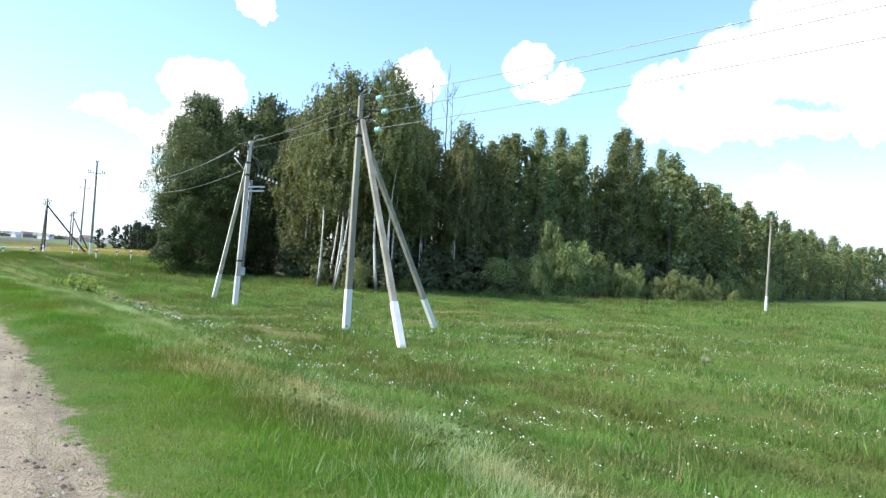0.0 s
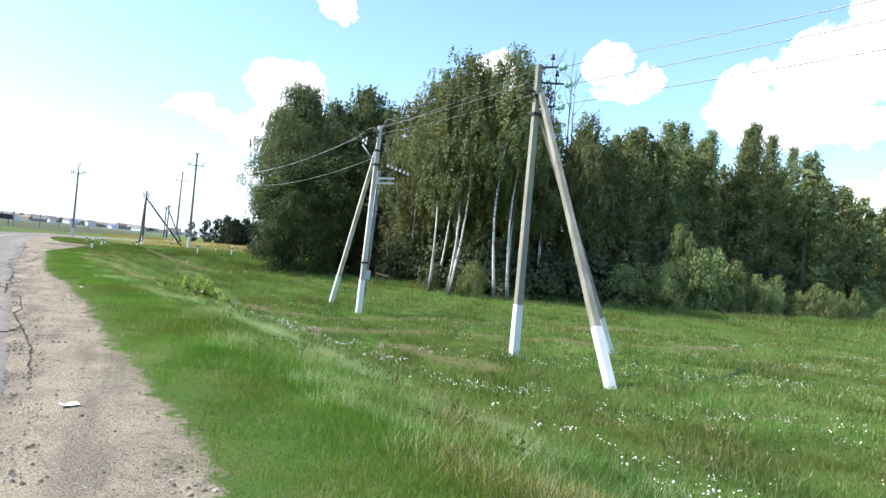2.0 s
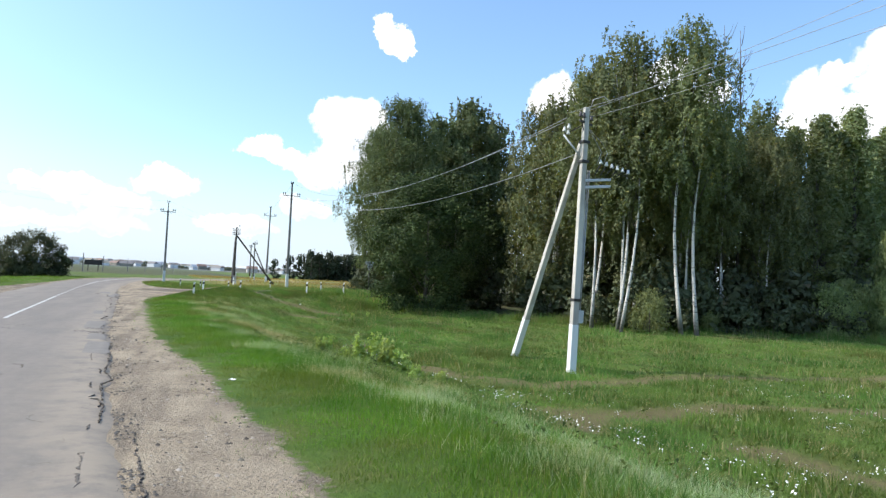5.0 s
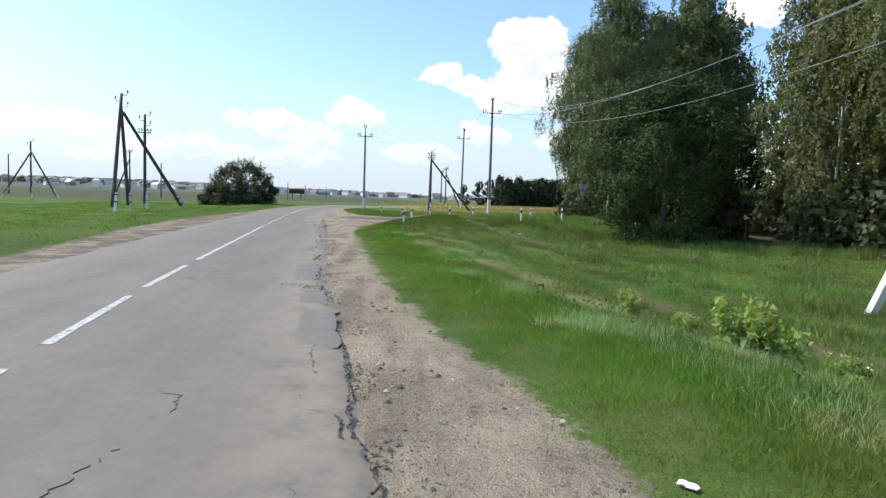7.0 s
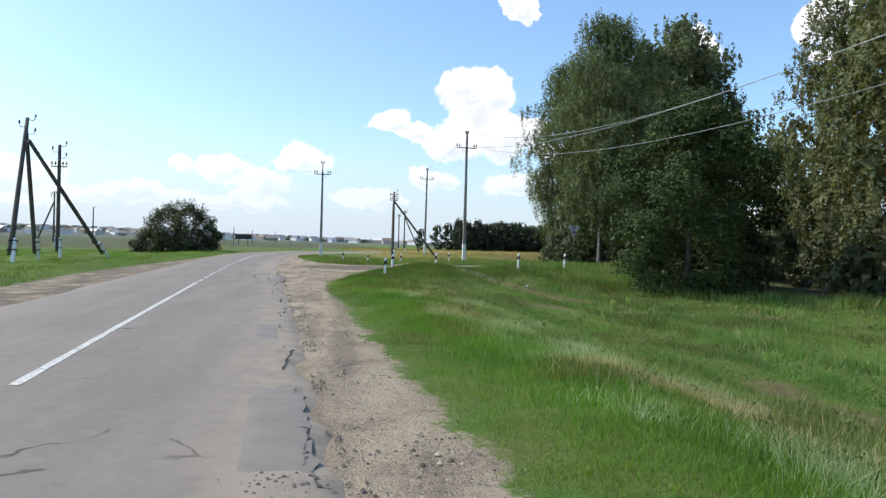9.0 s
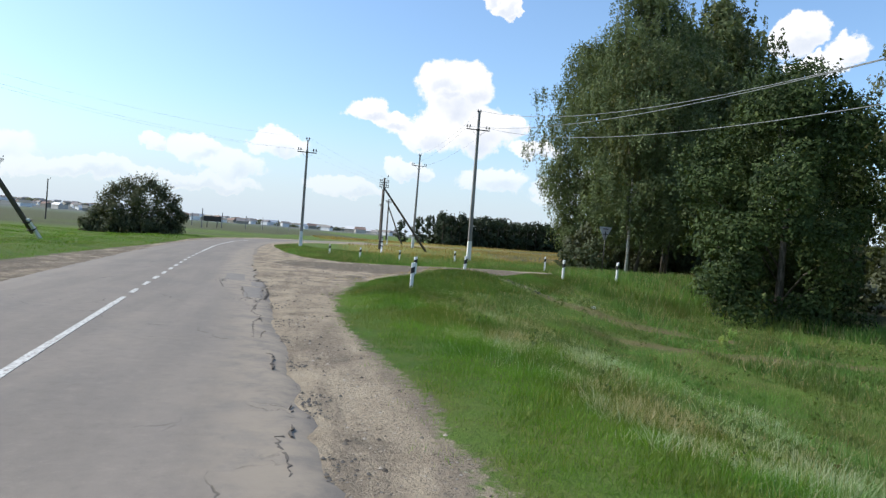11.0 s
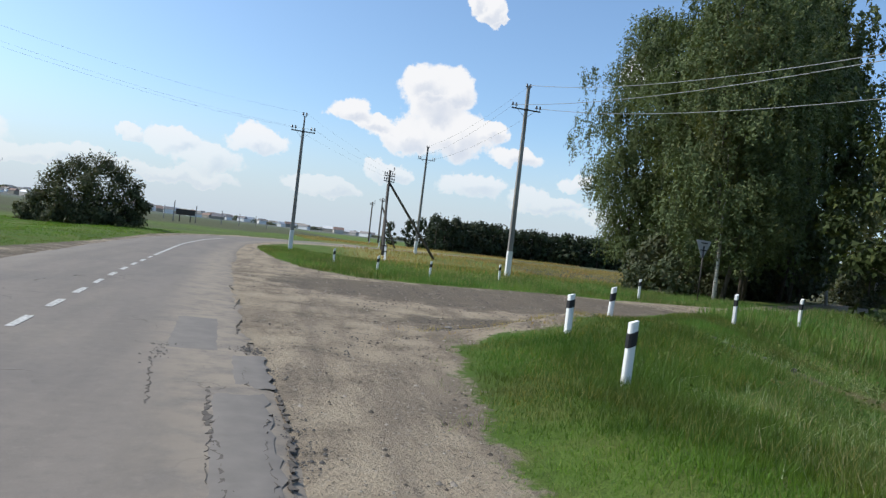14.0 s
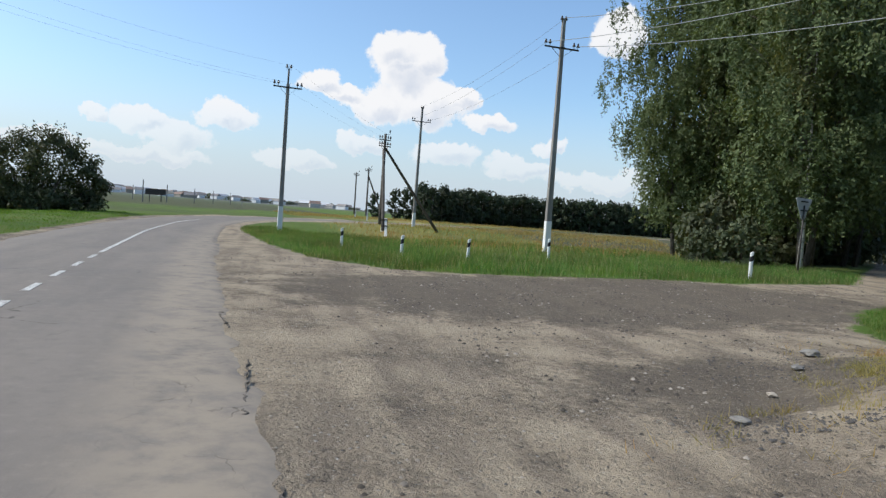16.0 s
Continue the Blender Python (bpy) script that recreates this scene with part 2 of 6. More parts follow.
def asphalt_build(n, base=0.172, dark=False):
    pos = n.add("ShaderNodeNewGeometry").outputs["Position"]
    side = n.add("ShaderNodeAttribute", attribute_name="side").outputs["Fac"]
    stretched = n.vmath("MULTIPLY", pos, (1.0, 0.12, 1.0))
    lane = n.noise(stretched, 1.5, 4.0).outputs["Fac"]
    broad = n.noise(pos, 0.5, 5.0, 0.6).outputs["Fac"]
    grit = n.noise(pos, 120.0, 3.0, 0.7).outputs["Fac"]
    colour = n.mix(n.ramp(lane, 0.35, 0.65), rgb(base * 1.06, base * 0.92, base * 0.775), rgb(base * 1.22, base * 1.05, base * 0.88))
    colour = n.mix(n.ramp(broad, 0.45, 0.75, 0.0, 0.32), colour, rgb(base * 0.74, base * 0.68, base * 0.63))
    colour = n.mix(n.ramp(grit, 0.5, 0.8, 0.0, 0.45), colour, rgb(base * 1.7, base * 1.6, base * 1.5))
    worn = n.noise(pos, 7.0, 8.0, 0.78).outputs["Fac"]
    colour = n.mix(n.ramp(worn, 0.50, 0.66, 0.0, 0.24), colour, rgb(base * 0.62, base * 0.55, base * 0.48))
    colour = n.mix(n.ramp(worn, 0.48, 0.34, 0.0, 0.26), colour, rgb(base * 1.65, base * 1.45, base * 1.22))
    warp = n.add("ShaderNodeVectorMath", {0: n.noise(pos, 1.2, 4.0).outputs["Color"], 1: (0.9, 0.9, 0.0), 2: pos}, operation="MULTIPLY_ADD").outputs[0]
    cell = n.add("ShaderNodeTexVoronoi", {"Vector": warp, "Scale": 0.55}, feature="DISTANCE_TO_EDGE").outputs["Distance"]
    small = n.add("ShaderNodeTexVoronoi", {"Vector": warp, "Scale": 2.2}, feature="DISTANCE_TO_EDGE").outputs["Distance"]
    where = n.ramp(n.noise(pos, 0.35, 2.0).outputs["Fac"], 0.5, 0.6)
    fray = n.noise(pos, 1.7, 3.0).outputs["Fac"]
    crack = n.math("MULTIPLY", n.math("MULTIPLY", n.ramp(cell, 0.008, 0.002), where), n.ramp(fray, 0.45, 0.6))
    near_edge = n.ramp(n.math("ADD", side, n.math("MULTIPLY_ADD", broad, 0.5, -0.25)), 0.72, 0.92)
    crack = n.math("MAXIMUM", crack, n.math("MULTIPLY", n.math("MULTIPLY", n.ramp(small, 0.016, 0.004), near_edge), n.ramp(fray, 0.48, 0.62)))
    colour = n.mix(n.math("MULTIPLY", crack, 0.8), colour, rgb(0.045, 0.04, 0.035))
    # dust trodden and blown over the asphalt, in blotches
    dust = n.noise(n.vmath("MULTIPLY", pos, (1.0, 0.4, 1.0)), 0.9, 6.0, 0.65).outputs["Fac"]
    colour = n.mix(n.ramp(dust, 0.50, 0.72, 0.0, 0.30), colour, rgb(0.265, 0.228, 0.180))
    # sand drifts over the right-hand edge
    drift = n.math("MULTIPLY", n.ramp(side, 0.55, 1.0), n.ramp(n.noise(pos, 2.2, 5.0, 0.65).outputs["Fac"], 0.30, 0.62))
    colour = n.mix(n.math("MULTIPLY", drift, 0.85), colour, rgb(0.31, 0.258, 0.195))
    height = n.math("SUBTRACT", n.math("MULTIPLY", grit, 0.3), crack)
    return surface(n, colour, 0.85, n.bump(height, 0.35, 0.012), 0.0, 0.2)


def concrete_build(tone, warm=1.0):
    def build(n):
        pos = n.add("ShaderNodeNewGeometry").outputs["Position"]
        stretched = n.vmath("MULTIPLY", pos, (1.0, 1.0, 0.15))
        stain = n.noise(stretched, 3.0, 5.0, 0.6).outputs["Fac"]
        fine = n.noise(pos, 40.0, 4.0, 0.7).outputs["Fac"]
        colour = n.mix(n.ramp(stain, 0.3, 0.7), rgb(tone, tone * 0.94, tone * 0.84 * warm), rgb(tone * 0.62, tone * 0.57, tone * 0.5 * warm))
        colour = n.mix(n.ramp(fine, 0.55, 0.8, 0, 0.5), colour, rgb(tone * 0.45, tone * 0.42, tone * 0.38))
        return surface(n, colour, 0.9, n.bump(fine, 0.4, 0.01))
    return build


def paint_build(colour, worn, amount=0.45, rough=0.6):
    def build(n):
        pos = n.add("ShaderNodeNewGeometry").outputs["Position"]
        chips = n.noise(pos, 18.0, 6.0, 0.7).outputs["Fac"]
        grime = n.noise(n.vmath("MULTIPLY", pos, (1, 1, 0.3)), 4.0, 4.0).outputs["Fac"]
        base = n.mix(n.ramp(grime, 0.4, 0.8, 0.0, 0.4), rgb(*colour), rgb(*[c * 0.7 for c in colour]))
        base = n.mix(n.ramp(chips, 1.05 - amount, 1.15 - amount), base, rgb(*worn))
        return surface(n, base, rough, n.bump(chips, 0.2, 0.005))
    return build


def wood_build(tone):
    def build(n):
        pos = n.add("ShaderNodeNewGeometry").outputs["Position"]
        grain = n.noise(n.vmath("MULTIPLY", pos, (1, 1, 0.06)), 30.0, 5.0, 0.6).outputs["Fac"]
        patch = n.noise(pos, 1.5, 3.0).outputs["Fac"]
        colour = n.mix(n.ramp(grain, 0.3, 0.7), rgb(tone * 0.7, tone * 0.6, tone * 0.5), rgb(tone * 1.3, tone * 1.15, tone))
        colour = n.mix(n.ramp(patch, 0.45, 0.7, 0, 0.5), colour, rgb(tone * 0.5, tone * 0.45, tone * 0.42))
        return surface(n, colour, 0.9, n.bump(grain, 0.5, 0.01))
    return build


def birch_bark_build(n):
    pos = n.add("ShaderNodeNewGeometry").outputs["Position"]
    band = n.noise(n.vmath("MULTIPLY", pos, (1.5, 1.5, 7.0)), 1.6, 4.0, 0.6).outputs["Fac"]
    scar = n.noise(pos, 1.2, 3.0).outputs["Fac"]
    height = n.add("ShaderNodeSeparateXYZ", {0: pos}).outputs[2]
    colour = n.mix(n.ramp(band, 0.56, 0.64), rgb(0.50, 0.48, 0.44), rgb(0.06, 0.055, 0.05))
    colour = n.mix(n.ramp(scar, 0.55, 0.7, 0, 0.7), colour, rgb(0.22, 0.20, 0.17))
    colour = n.mix(n.ramp(n.math("ADD", height, n.math("MULTIPLY", scar, 2.0)), 1.6, 0.2, 0.0, 0.85), colour, rgb(0.09, 0.08, 0.065))
    return surface(n, colour, 0.8, n.bump(band, 0.3, 0.01))


def bark_build(n):
    pos = n.add("ShaderNodeNewGeometry").outputs["Position"]
    ridges = n.noise(n.vmath("MULTIPLY", pos, (1, 1, 0.2)), 14.0, 5.0, 0.6).outputs["Fac"]
    colour = n.mix(n.ramp(ridges, 0.3, 0.7), rgb(0.05, 0.042, 0.034), rgb(0.16, 0.14, 0.115))
    return surface(n, colour, 0.95, n.bump(ridges, 0.7, 0.03))


def grass_blade_build(low, high, pale, parch=0.82):
    def build(n):
        geo = n.add("ShaderNodeNewGeometry")
        pos = geo.outputs["Position"]
        patch = n.ramp(n.noise(pos, 0.45, 4.0).outputs["Fac"], 0.38, 0.62)
        wide = n.ramp(n.noise(pos, 0.13, 3.0).outputs["Fac"], 0.42, 0.62)
        tone = n.math("MULTIPLY_ADD", geo.outputs["Random Per Island"], 0.4, n.math("MULTIPLY", patch, 0.6))
        colour = n.mix(tone, rgb(*low), rgb(*high))
        olive = n.ramp(n.noise(pos, 0.28, 5.0, 0.62, 0.6).outputs["Fac"], 0.47, 0.62, 0.0, 0.78)
        colour = n.mix(olive, colour, rgb(low[0] * 1.7 + 0.02, low[1] * 0.95, low[2] + 0.012))
        colour = n.mix(n.math("MULTIPLY", wide, 0.30), colour, rgb(high[0] * 0.8, low[1] * 0.95, low[2] * 1.1))
        dry = n.ramp(n.math("ADD", geo.outputs["Random Per Island"], n.math("MULTIPLY_ADD", n.noise(pos, 0.7, 3.0).outputs["Fac"], 1.2, -0.6)), parch, parch + 0.16, 0.0, 0.8)
        colour = n.mix(dry, colour, rgb(*pale))
        return leafy(n, colour, 0.4, 0.6)
    return build


TERRAIN = material("turf_and_sand", terrain_build)
ASPHALT = material("worn_asphalt", asphalt_build)
PATCH = material("asphalt_patch", lambda n: surface(n, n.mix(n.ramp(n.noise(n.add("ShaderNodeNewGeometry").outputs["Position"], 3.0, 5.0, 0.65).outputs["Fac"], 0.3, 0.7), rgb(0.172, 0.153, 0.132), rgb(0.208, 0.185, 0.160)), 0.86))
LINE = material("road_paint", paint_build((0.56, 0.55, 0.51), (0.24, 0.215, 0.19), 0.56, 0.8))
CONCRETE = material("pole_concrete", concrete_build(0.33, 0.92))
CONCRETE_PALE = material("pale_concrete", concrete_build(0.58, 1.0))
CONCRETE_GREY = material("grey_concrete", concrete_build(0.30, 1.05))
WHITE = material("limewash", paint_build((0.72, 0.72, 0.70), (0.45, 0.42, 0.38), 0.42))
BLACK = material("black_paint", paint_build((0.02, 0.02, 0.022), (0.2, 0.2, 0.19), 0.36))
WOOD = material("tarred_wood", wood_build(0.10))
STEEL = material("dark_steel", lambda n: surface(n, rgb(0.06, 0.055, 0.05), 0.6, None, 0.7))
ZINC = material("zinc_sheet", lambda n: surface(n, n.mix(n.noise(n.add("ShaderNodeNewGeometry").outputs["Position"], 5.0).outputs["Fac"], rgb(0.42, 0.43, 0.44), rgb(0.55, 0.56, 0.57)), 0.55, None, 0.3))
GLASS = material("green_glass", lambda n: surface(n, rgb(0.35, 0.62, 0.55), 0.12, None, 0.0, 0.6))
PORCELAIN = material("white_porcelain", lambda n: surface(n, rgb(0.62, 0.60, 0.56), 0.3, None, 0.0, 0.5))
CERAMIC = material("dark_ceramic", lambda n: surface(n, rgb(0.05, 0.04, 0.035), 0.25, None, 0.0, 0.5))
WIRE = material("aluminium_wire", lambda n: surface(n, rgb(0.34, 0.34, 0.33), 0.5, None, 0.6))
STONE = material("field_stone", lambda n: surface(n, n.mix(n.ramp(n.add("ShaderNodeNewGeometry").outputs["Random Per Island"], 0.35, 1.0), rgb(0.07, 0.058, 0.046), rgb(0.38, 0.33, 0.27)), 0.9))
BIRCH_BARK = material("birch_bark", birch_bark_build)
BARK = material("rough_bark", bark_build)
BIRCH_LEAF = foliage("birch_leaves", (0.078, 0.098, 0.044), (0.190, 0.212, 0.100), (0.30, 0.25, 0.07))
MAPLE_LEAF = foliage("maple_leaves", (0.014, 0.025, 0.009), (0.064, 0.086, 0.027), (0.11, 0.12, 0.04), 0.6, 0.16, 0.12)
WEEPING_LEAF = foliage("weeping_leaves", (0.052, 0.074, 0.030), (0.140, 0.172, 0.072), (0.18, 0.17, 0.07), 0.5, 0.24, 0.2)
ASPEN_LEAF = foliage("aspen_leaves", (0.098, 0.136, 0.060), (0.245, 0.290, 0.135), (0.26, 0.23, 0.11))
WILLOW_LEAF = foliage("willow_leaves", (0.11, 0.145, 0.058), (0.27, 0.32, 0.14), (0.32, 0.34, 0.15), 0.9, 0.4)
SHRUB_LEAF = foliage("shrub_leaves", (0.034, 0.048, 0.022), (0.110, 0.125, 0.066), (0.15, 0.11, 0.06), 0.8, 0.25)
# far trees: distance haze is mixed into this greyed leaf colour
FAR_LEAF = foliage("hazed_far_leaves", (0.12, 0.14, 0.11), (0.20, 0.22, 0.17), (0.22, 0.20, 0.16), 0.05, 0.3)
PINE_LEAF = foliage("pine_needles", (0.016, 0.026, 0.012), (0.034, 0.050, 0.020), (0.05, 0.05, 0.02), 0.2, 0.1)
WEED_LEAF = foliage("weed_leaves", (0.20, 0.29, 0.08), (0.36, 0.46, 0.16), (0.42, 0.45, 0.18), 2.0, 0.45)
HERB_LEAF = foliage("herb_leaves", (0.045, 0.085, 0.020), (0.15, 0.21, 0.06), (0.28, 0.24, 0.10), 1.5, 0.35)
LUSH = material("corner_grass", grass_blade_build((0.034, 0.100, 0.012), (0.105, 0.220, 0.036), (0.26, 0.24, 0.08)))
LAWN = material("short_grass", grass_blade_build((0.052, 0.146, 0.012), (0.138, 0.288, 0.032), (0.24, 0.26, 0.08), 0.88))
MEADOW = material("meadow_grass", grass_blade_build((0.044, 0.120, 0.019), (0.166, 0.305, 0.072), (0.33, 0.29, 0.16), 0.78))
PALE = material("seeding_grass", grass_blade_build((0.25, 0.35, 0.17), (0.40, 0.50, 0.30), (0.45, 0.48, 0.34)))
STRAW = material("dry_grass", grass_blade_build((0.20, 0.19, 0.06), (0.36, 0.30, 0.12), (0.42, 0.34, 0.16)))
PETAL = material("white_petals", lambda n: surface(n, rgb(0.75, 0.75, 0.70), 0.7))


# ---- mesh helpers ----
def mesh_of(name, verts, faces, mats, smooth=False, index=None):
    me = bpy.data.meshes.new(name)
    me.from_pydata([tuple(v) for v in verts], [], [tuple(int(i) for i in f) for f in faces])
    for m in mats if isinstance(mats, (list, tuple)) else [mats]:
        me.materials.append(m)
    if index is not None:
        me.polygons.foreach_set("material_index", np.asarray(index, dtype=np.int32))
    if smooth:
        me.polygons.foreach_set("use_smooth", np.ones(len(me.polygons), dtype=bool))
    me.update()
    return me


def fast_mesh(name, verts, faces, mat):
    """A mesh from an (n, 3) and an (m, k) array."""
    verts, faces = np.asarray(verts, dtype=np.float32), np.asarray(faces, dtype=np.int32)
    me = bpy.data.meshes.new(name)
    k = faces.shape[1]
    me.vertices.add(len(verts)), me.loops.add(faces.size), me.polygons.add(len(faces))
    me.vertices.foreach_set("co", verts.ravel())
    me.loops.foreach_set("vertex_index", faces.ravel())
    me.polygons.foreach_set("loop_start", np.arange(0, faces.size, k, dtype=np.int32))
    me.polygons.foreach_set("loop_total", np.full(len(faces), k, dtype=np.int32))
    me.materials.append(mat)
    me.update(calc_edges=True)
    return me


def attribute(me, name, values):
    a = me.attributes.new(name, "FLOAT", "POINT")
    a.data.foreach_set("value", np.asarray(values, dtype=np.float32))


def part(name, bm, mat, parent, label="", at=None):
    """One bmesh as one mesh object under a thing or a part."""
    me = bpy.data.meshes.new(name)
    bm.to_mesh(me), bm.free()
    me.materials.append(mat)
    return child(name, me, parent, label, at)


def child(name, me, parent, label="", at=None):
    ob = new(name, me)
    ob.parent = parent
    if at is not None:
        ob.matrix_basis = at
    return tagged(ob, label)


def thing(name, at, label, category, group="", kind=""):
    ob = new(name)
    ob.empty_display_size = 0.3
    ob.matrix_basis = at
    return tagged(ob, label, category, group, kind)


def box_between(bm, a, b, wa, wb, ha=None, hb=None, bevel=0.012):
    """A tapered bar with a rectangular section from a to b."""
    a, b = Vector(a), Vector(b)
    ha, hb = ha or wa, hb or wb
    q = (b - a).to_track_quat("Z", "Y")
    ring = []
    for p, w, h in ((a, wa, ha), (b, wb, hb)):
        ring.append([bm.verts.new(p + q @ Vector((sx * w / 2, sy * h / 2, 0))) for sx, sy in ((-1, -1), (1, -1), (1, 1), (-1, 1))])
    made = [bm.faces.new(ring[0][::-1]), bm.faces.new(ring[1])]
    made += [bm.faces.new((ring[0][i], ring[0][(i + 1) % 4], ring[1][(i + 1) % 4], ring[1][i])) for i in range(4)]
    if bevel:
        edges = {e for f in made for e in f.edges}
        bmesh.ops.bevel(bm, geom=list(edges), offset=bevel, segments=1, affect="EDGES")


def tube(bm, points, radii, sides=8, cap=True):
    """A round bar through points."""
    rings = []
    pts = [Vector(p) for p in points]
    for i, p in enumerate(pts):
        d = (pts[min(i + 1, len(pts) - 1)] - pts[max(i - 1, 0)]).normalized()
        q = d.to_track_quat("Z", "Y")
        r = radii[i] if isinstance(radii, (list, tuple)) else radii
        rings.append([bm.verts.new(p + q @ Vector((r * math.cos(2 * math.pi * k / sides), r * math.sin(2 * math.pi * k / sides), 0))) for k in range(sides)])
    for low, high in zip(rings, rings[1:]):
        for k in range(sides):
            bm.faces.new((low[k], low[(k + 1) % sides], high[(k + 1) % sides], high[k])).smooth = True
    if cap:
        bm.faces.new(rings[0][::-1]), bm.faces.new(rings[-1])


def lathe(bm, profile, base=(0, 0, 0), sides=10):
    tube(bm, [Vector(base) + Vector((0, 0, z)) for z, r in profile], [r for z, r in profile], sides)


# ---- the lie of the land ----
def smoothstep(v, a, b):
    t = np.clip((np.asarray(v, dtype=float) - a) / (b - a), 0, 1)
    return t * t * (3 - 2 * t)


def waves(x, y, seed, size, octaves=3):
    """Smooth random relief, about -1 to 1."""
    rng, out, amp, total = np.random.RandomState(seed), 0.0, 1.0, 0.0
    for _ in range(octaves):
        for _ in range(3):
            a, p = rng.uniform(0, 2 * math.pi), rng.uniform(0, 2 * math.pi)
            k = 2 * math.pi / (size * rng.uniform(0.7, 1.4))
            out = out + amp * np.sin(k * (x * math.cos(a) + y * math.sin(a)) + p) / 2
        total, amp, size = total + amp, amp * 0.5, size * 0.45
    return out / total


def smooth_line(points, step=0.5):
    """A polyline rounded into a smooth one with even steps."""
    p = np.array(points, dtype=float)
    s = np.concatenate([[0], np.cumsum(np.hypot(*np.diff(p, axis=0).T))])
    fine = np.arange(0, s[-1], step)
    x, y = np.interp(fine, s, p[:, 0]), np.interp(fine, s, p[:, 1])
    width = 7
    for _ in range(2):
        kernel = np.ones(width) / width
        x = np.convolve(np.pad(x, width // 2, mode="reflect", reflect_type="odd"), kernel, "valid")
        y = np.convolve(np.pad(y, width // 2, mode="reflect", reflect_type="odd"), kernel, "valid")
    return np.stack([x, y], 1)


ROAD_HALF = 2.85
ROAD = smooth_line([(1.4, -50), (-1.0, 0), (-2.3, 20), (-3.75, 37), (-4.95, 58), (-5.75, 73), (-6.05, 82), (-6.35, 92), (-6.1, 104), (-4.9, 115),
                    (-2.2, 126), (3, 137), (12, 147), (26, 155.5), (48, 163), (85, 171), (150, 181)])
DIRT = [(4.9, -50), (3, 0), (2.67, 5.7), (2.55, 10), (2.3, 14), (1.85, 19), (1.55, 24), (0.95, 31), (0.4, 34), (0, 37.7), (-0.4, 45), (-0.6, 52), (-0.85, 55), (-0.65,
        59), (-0.1, 61.8), (0.4, 64.1), (1.3, 64.6), (2.5, 64.9), (4.5, 66.6), (5.7, 68.3), (6.8, 70.3), (8.6, 71.9), (12.3, 74), (17.5, 76.9), (26.1, 82.7), (39.2, 92.3), (70, 118), (67, 121), (36.6,
        95.2), (24.3, 85.5), (16.9, 79.3), (10.2, 77.5), (5.8, 78.3), (1.1, 79.3), (-0.7, 82), (-1.7, 88), (-2.5, 98), (-2.3, 106), (-1.2, 113.5), (1.2, 123), (6.5, 133),
        (15, 142.5), (28, 151), (49, 158.5), (86, 166.5), (150, 177), (150, 185), (84, 175.5), (47, 167.5), (24, 160), (9, 151), (-0.5, 140), (-6, 128), (-9, 116),
        (-9.9, 106), (-9.7, 96), (-9.7, 86), (-10.0, 78), (-10.2, 70), (-10.2, 62), (-9.6, 54), (-8.8, 47), (-7.6, 38), (-6.8, 20), (-5.4, 0), (-2.6, -50)]


def inside(x, y, poly):
    hit = np.zeros(x.shape, dtype=bool)
    for (x0, y0), (x1, y1) in zip(poly, poly[1:] + poly[:1]):
        cross = (y0 > y) != (y1 > y)
        hit ^= cross & (x < (x1 - x0) * (y - y0) / (y1 - y0 if y1 != y0 else 1e-9) + x0)
    return hit


def line_distance(x, y, line, closed=False):
    best = np.full(x.shape, 1e9)
    pairs = list(zip(line, line[1:])) + ([(line[-1], line[0])] if closed else [])
    for (x0, y0), (x1, y1) in pairs:
        dx, dy = x1 - x0, y1 - y0
        t = np.clip(((x - x0) * dx + (y - y0) * dy) / (dx * dx + dy * dy), 0, 1)
        best = np.minimum(best, np.hypot(x - x0 - t * dx, y - y0 - t * dy))
    return best


def dirt_depth(x, y):
    """Metres inside the bare ground, negative on the grass."""
    d = line_distance(x, y, DIRT, True)
    return np.where(inside(x, y, DIRT), d, -d)


SIDE_NEAR = ([-60, 0.4, 1.3, 2.5, 4.5, 5.7, 6.8, 8.6, 12.3, 17.5, 26.1, 39.2, 70, 160], [64.4, 64.4, 64.7, 64.9, 66.6, 68.3, 70.3, 71.9, 74.0, 76.9, 82.7, 92.3, 118, 190])


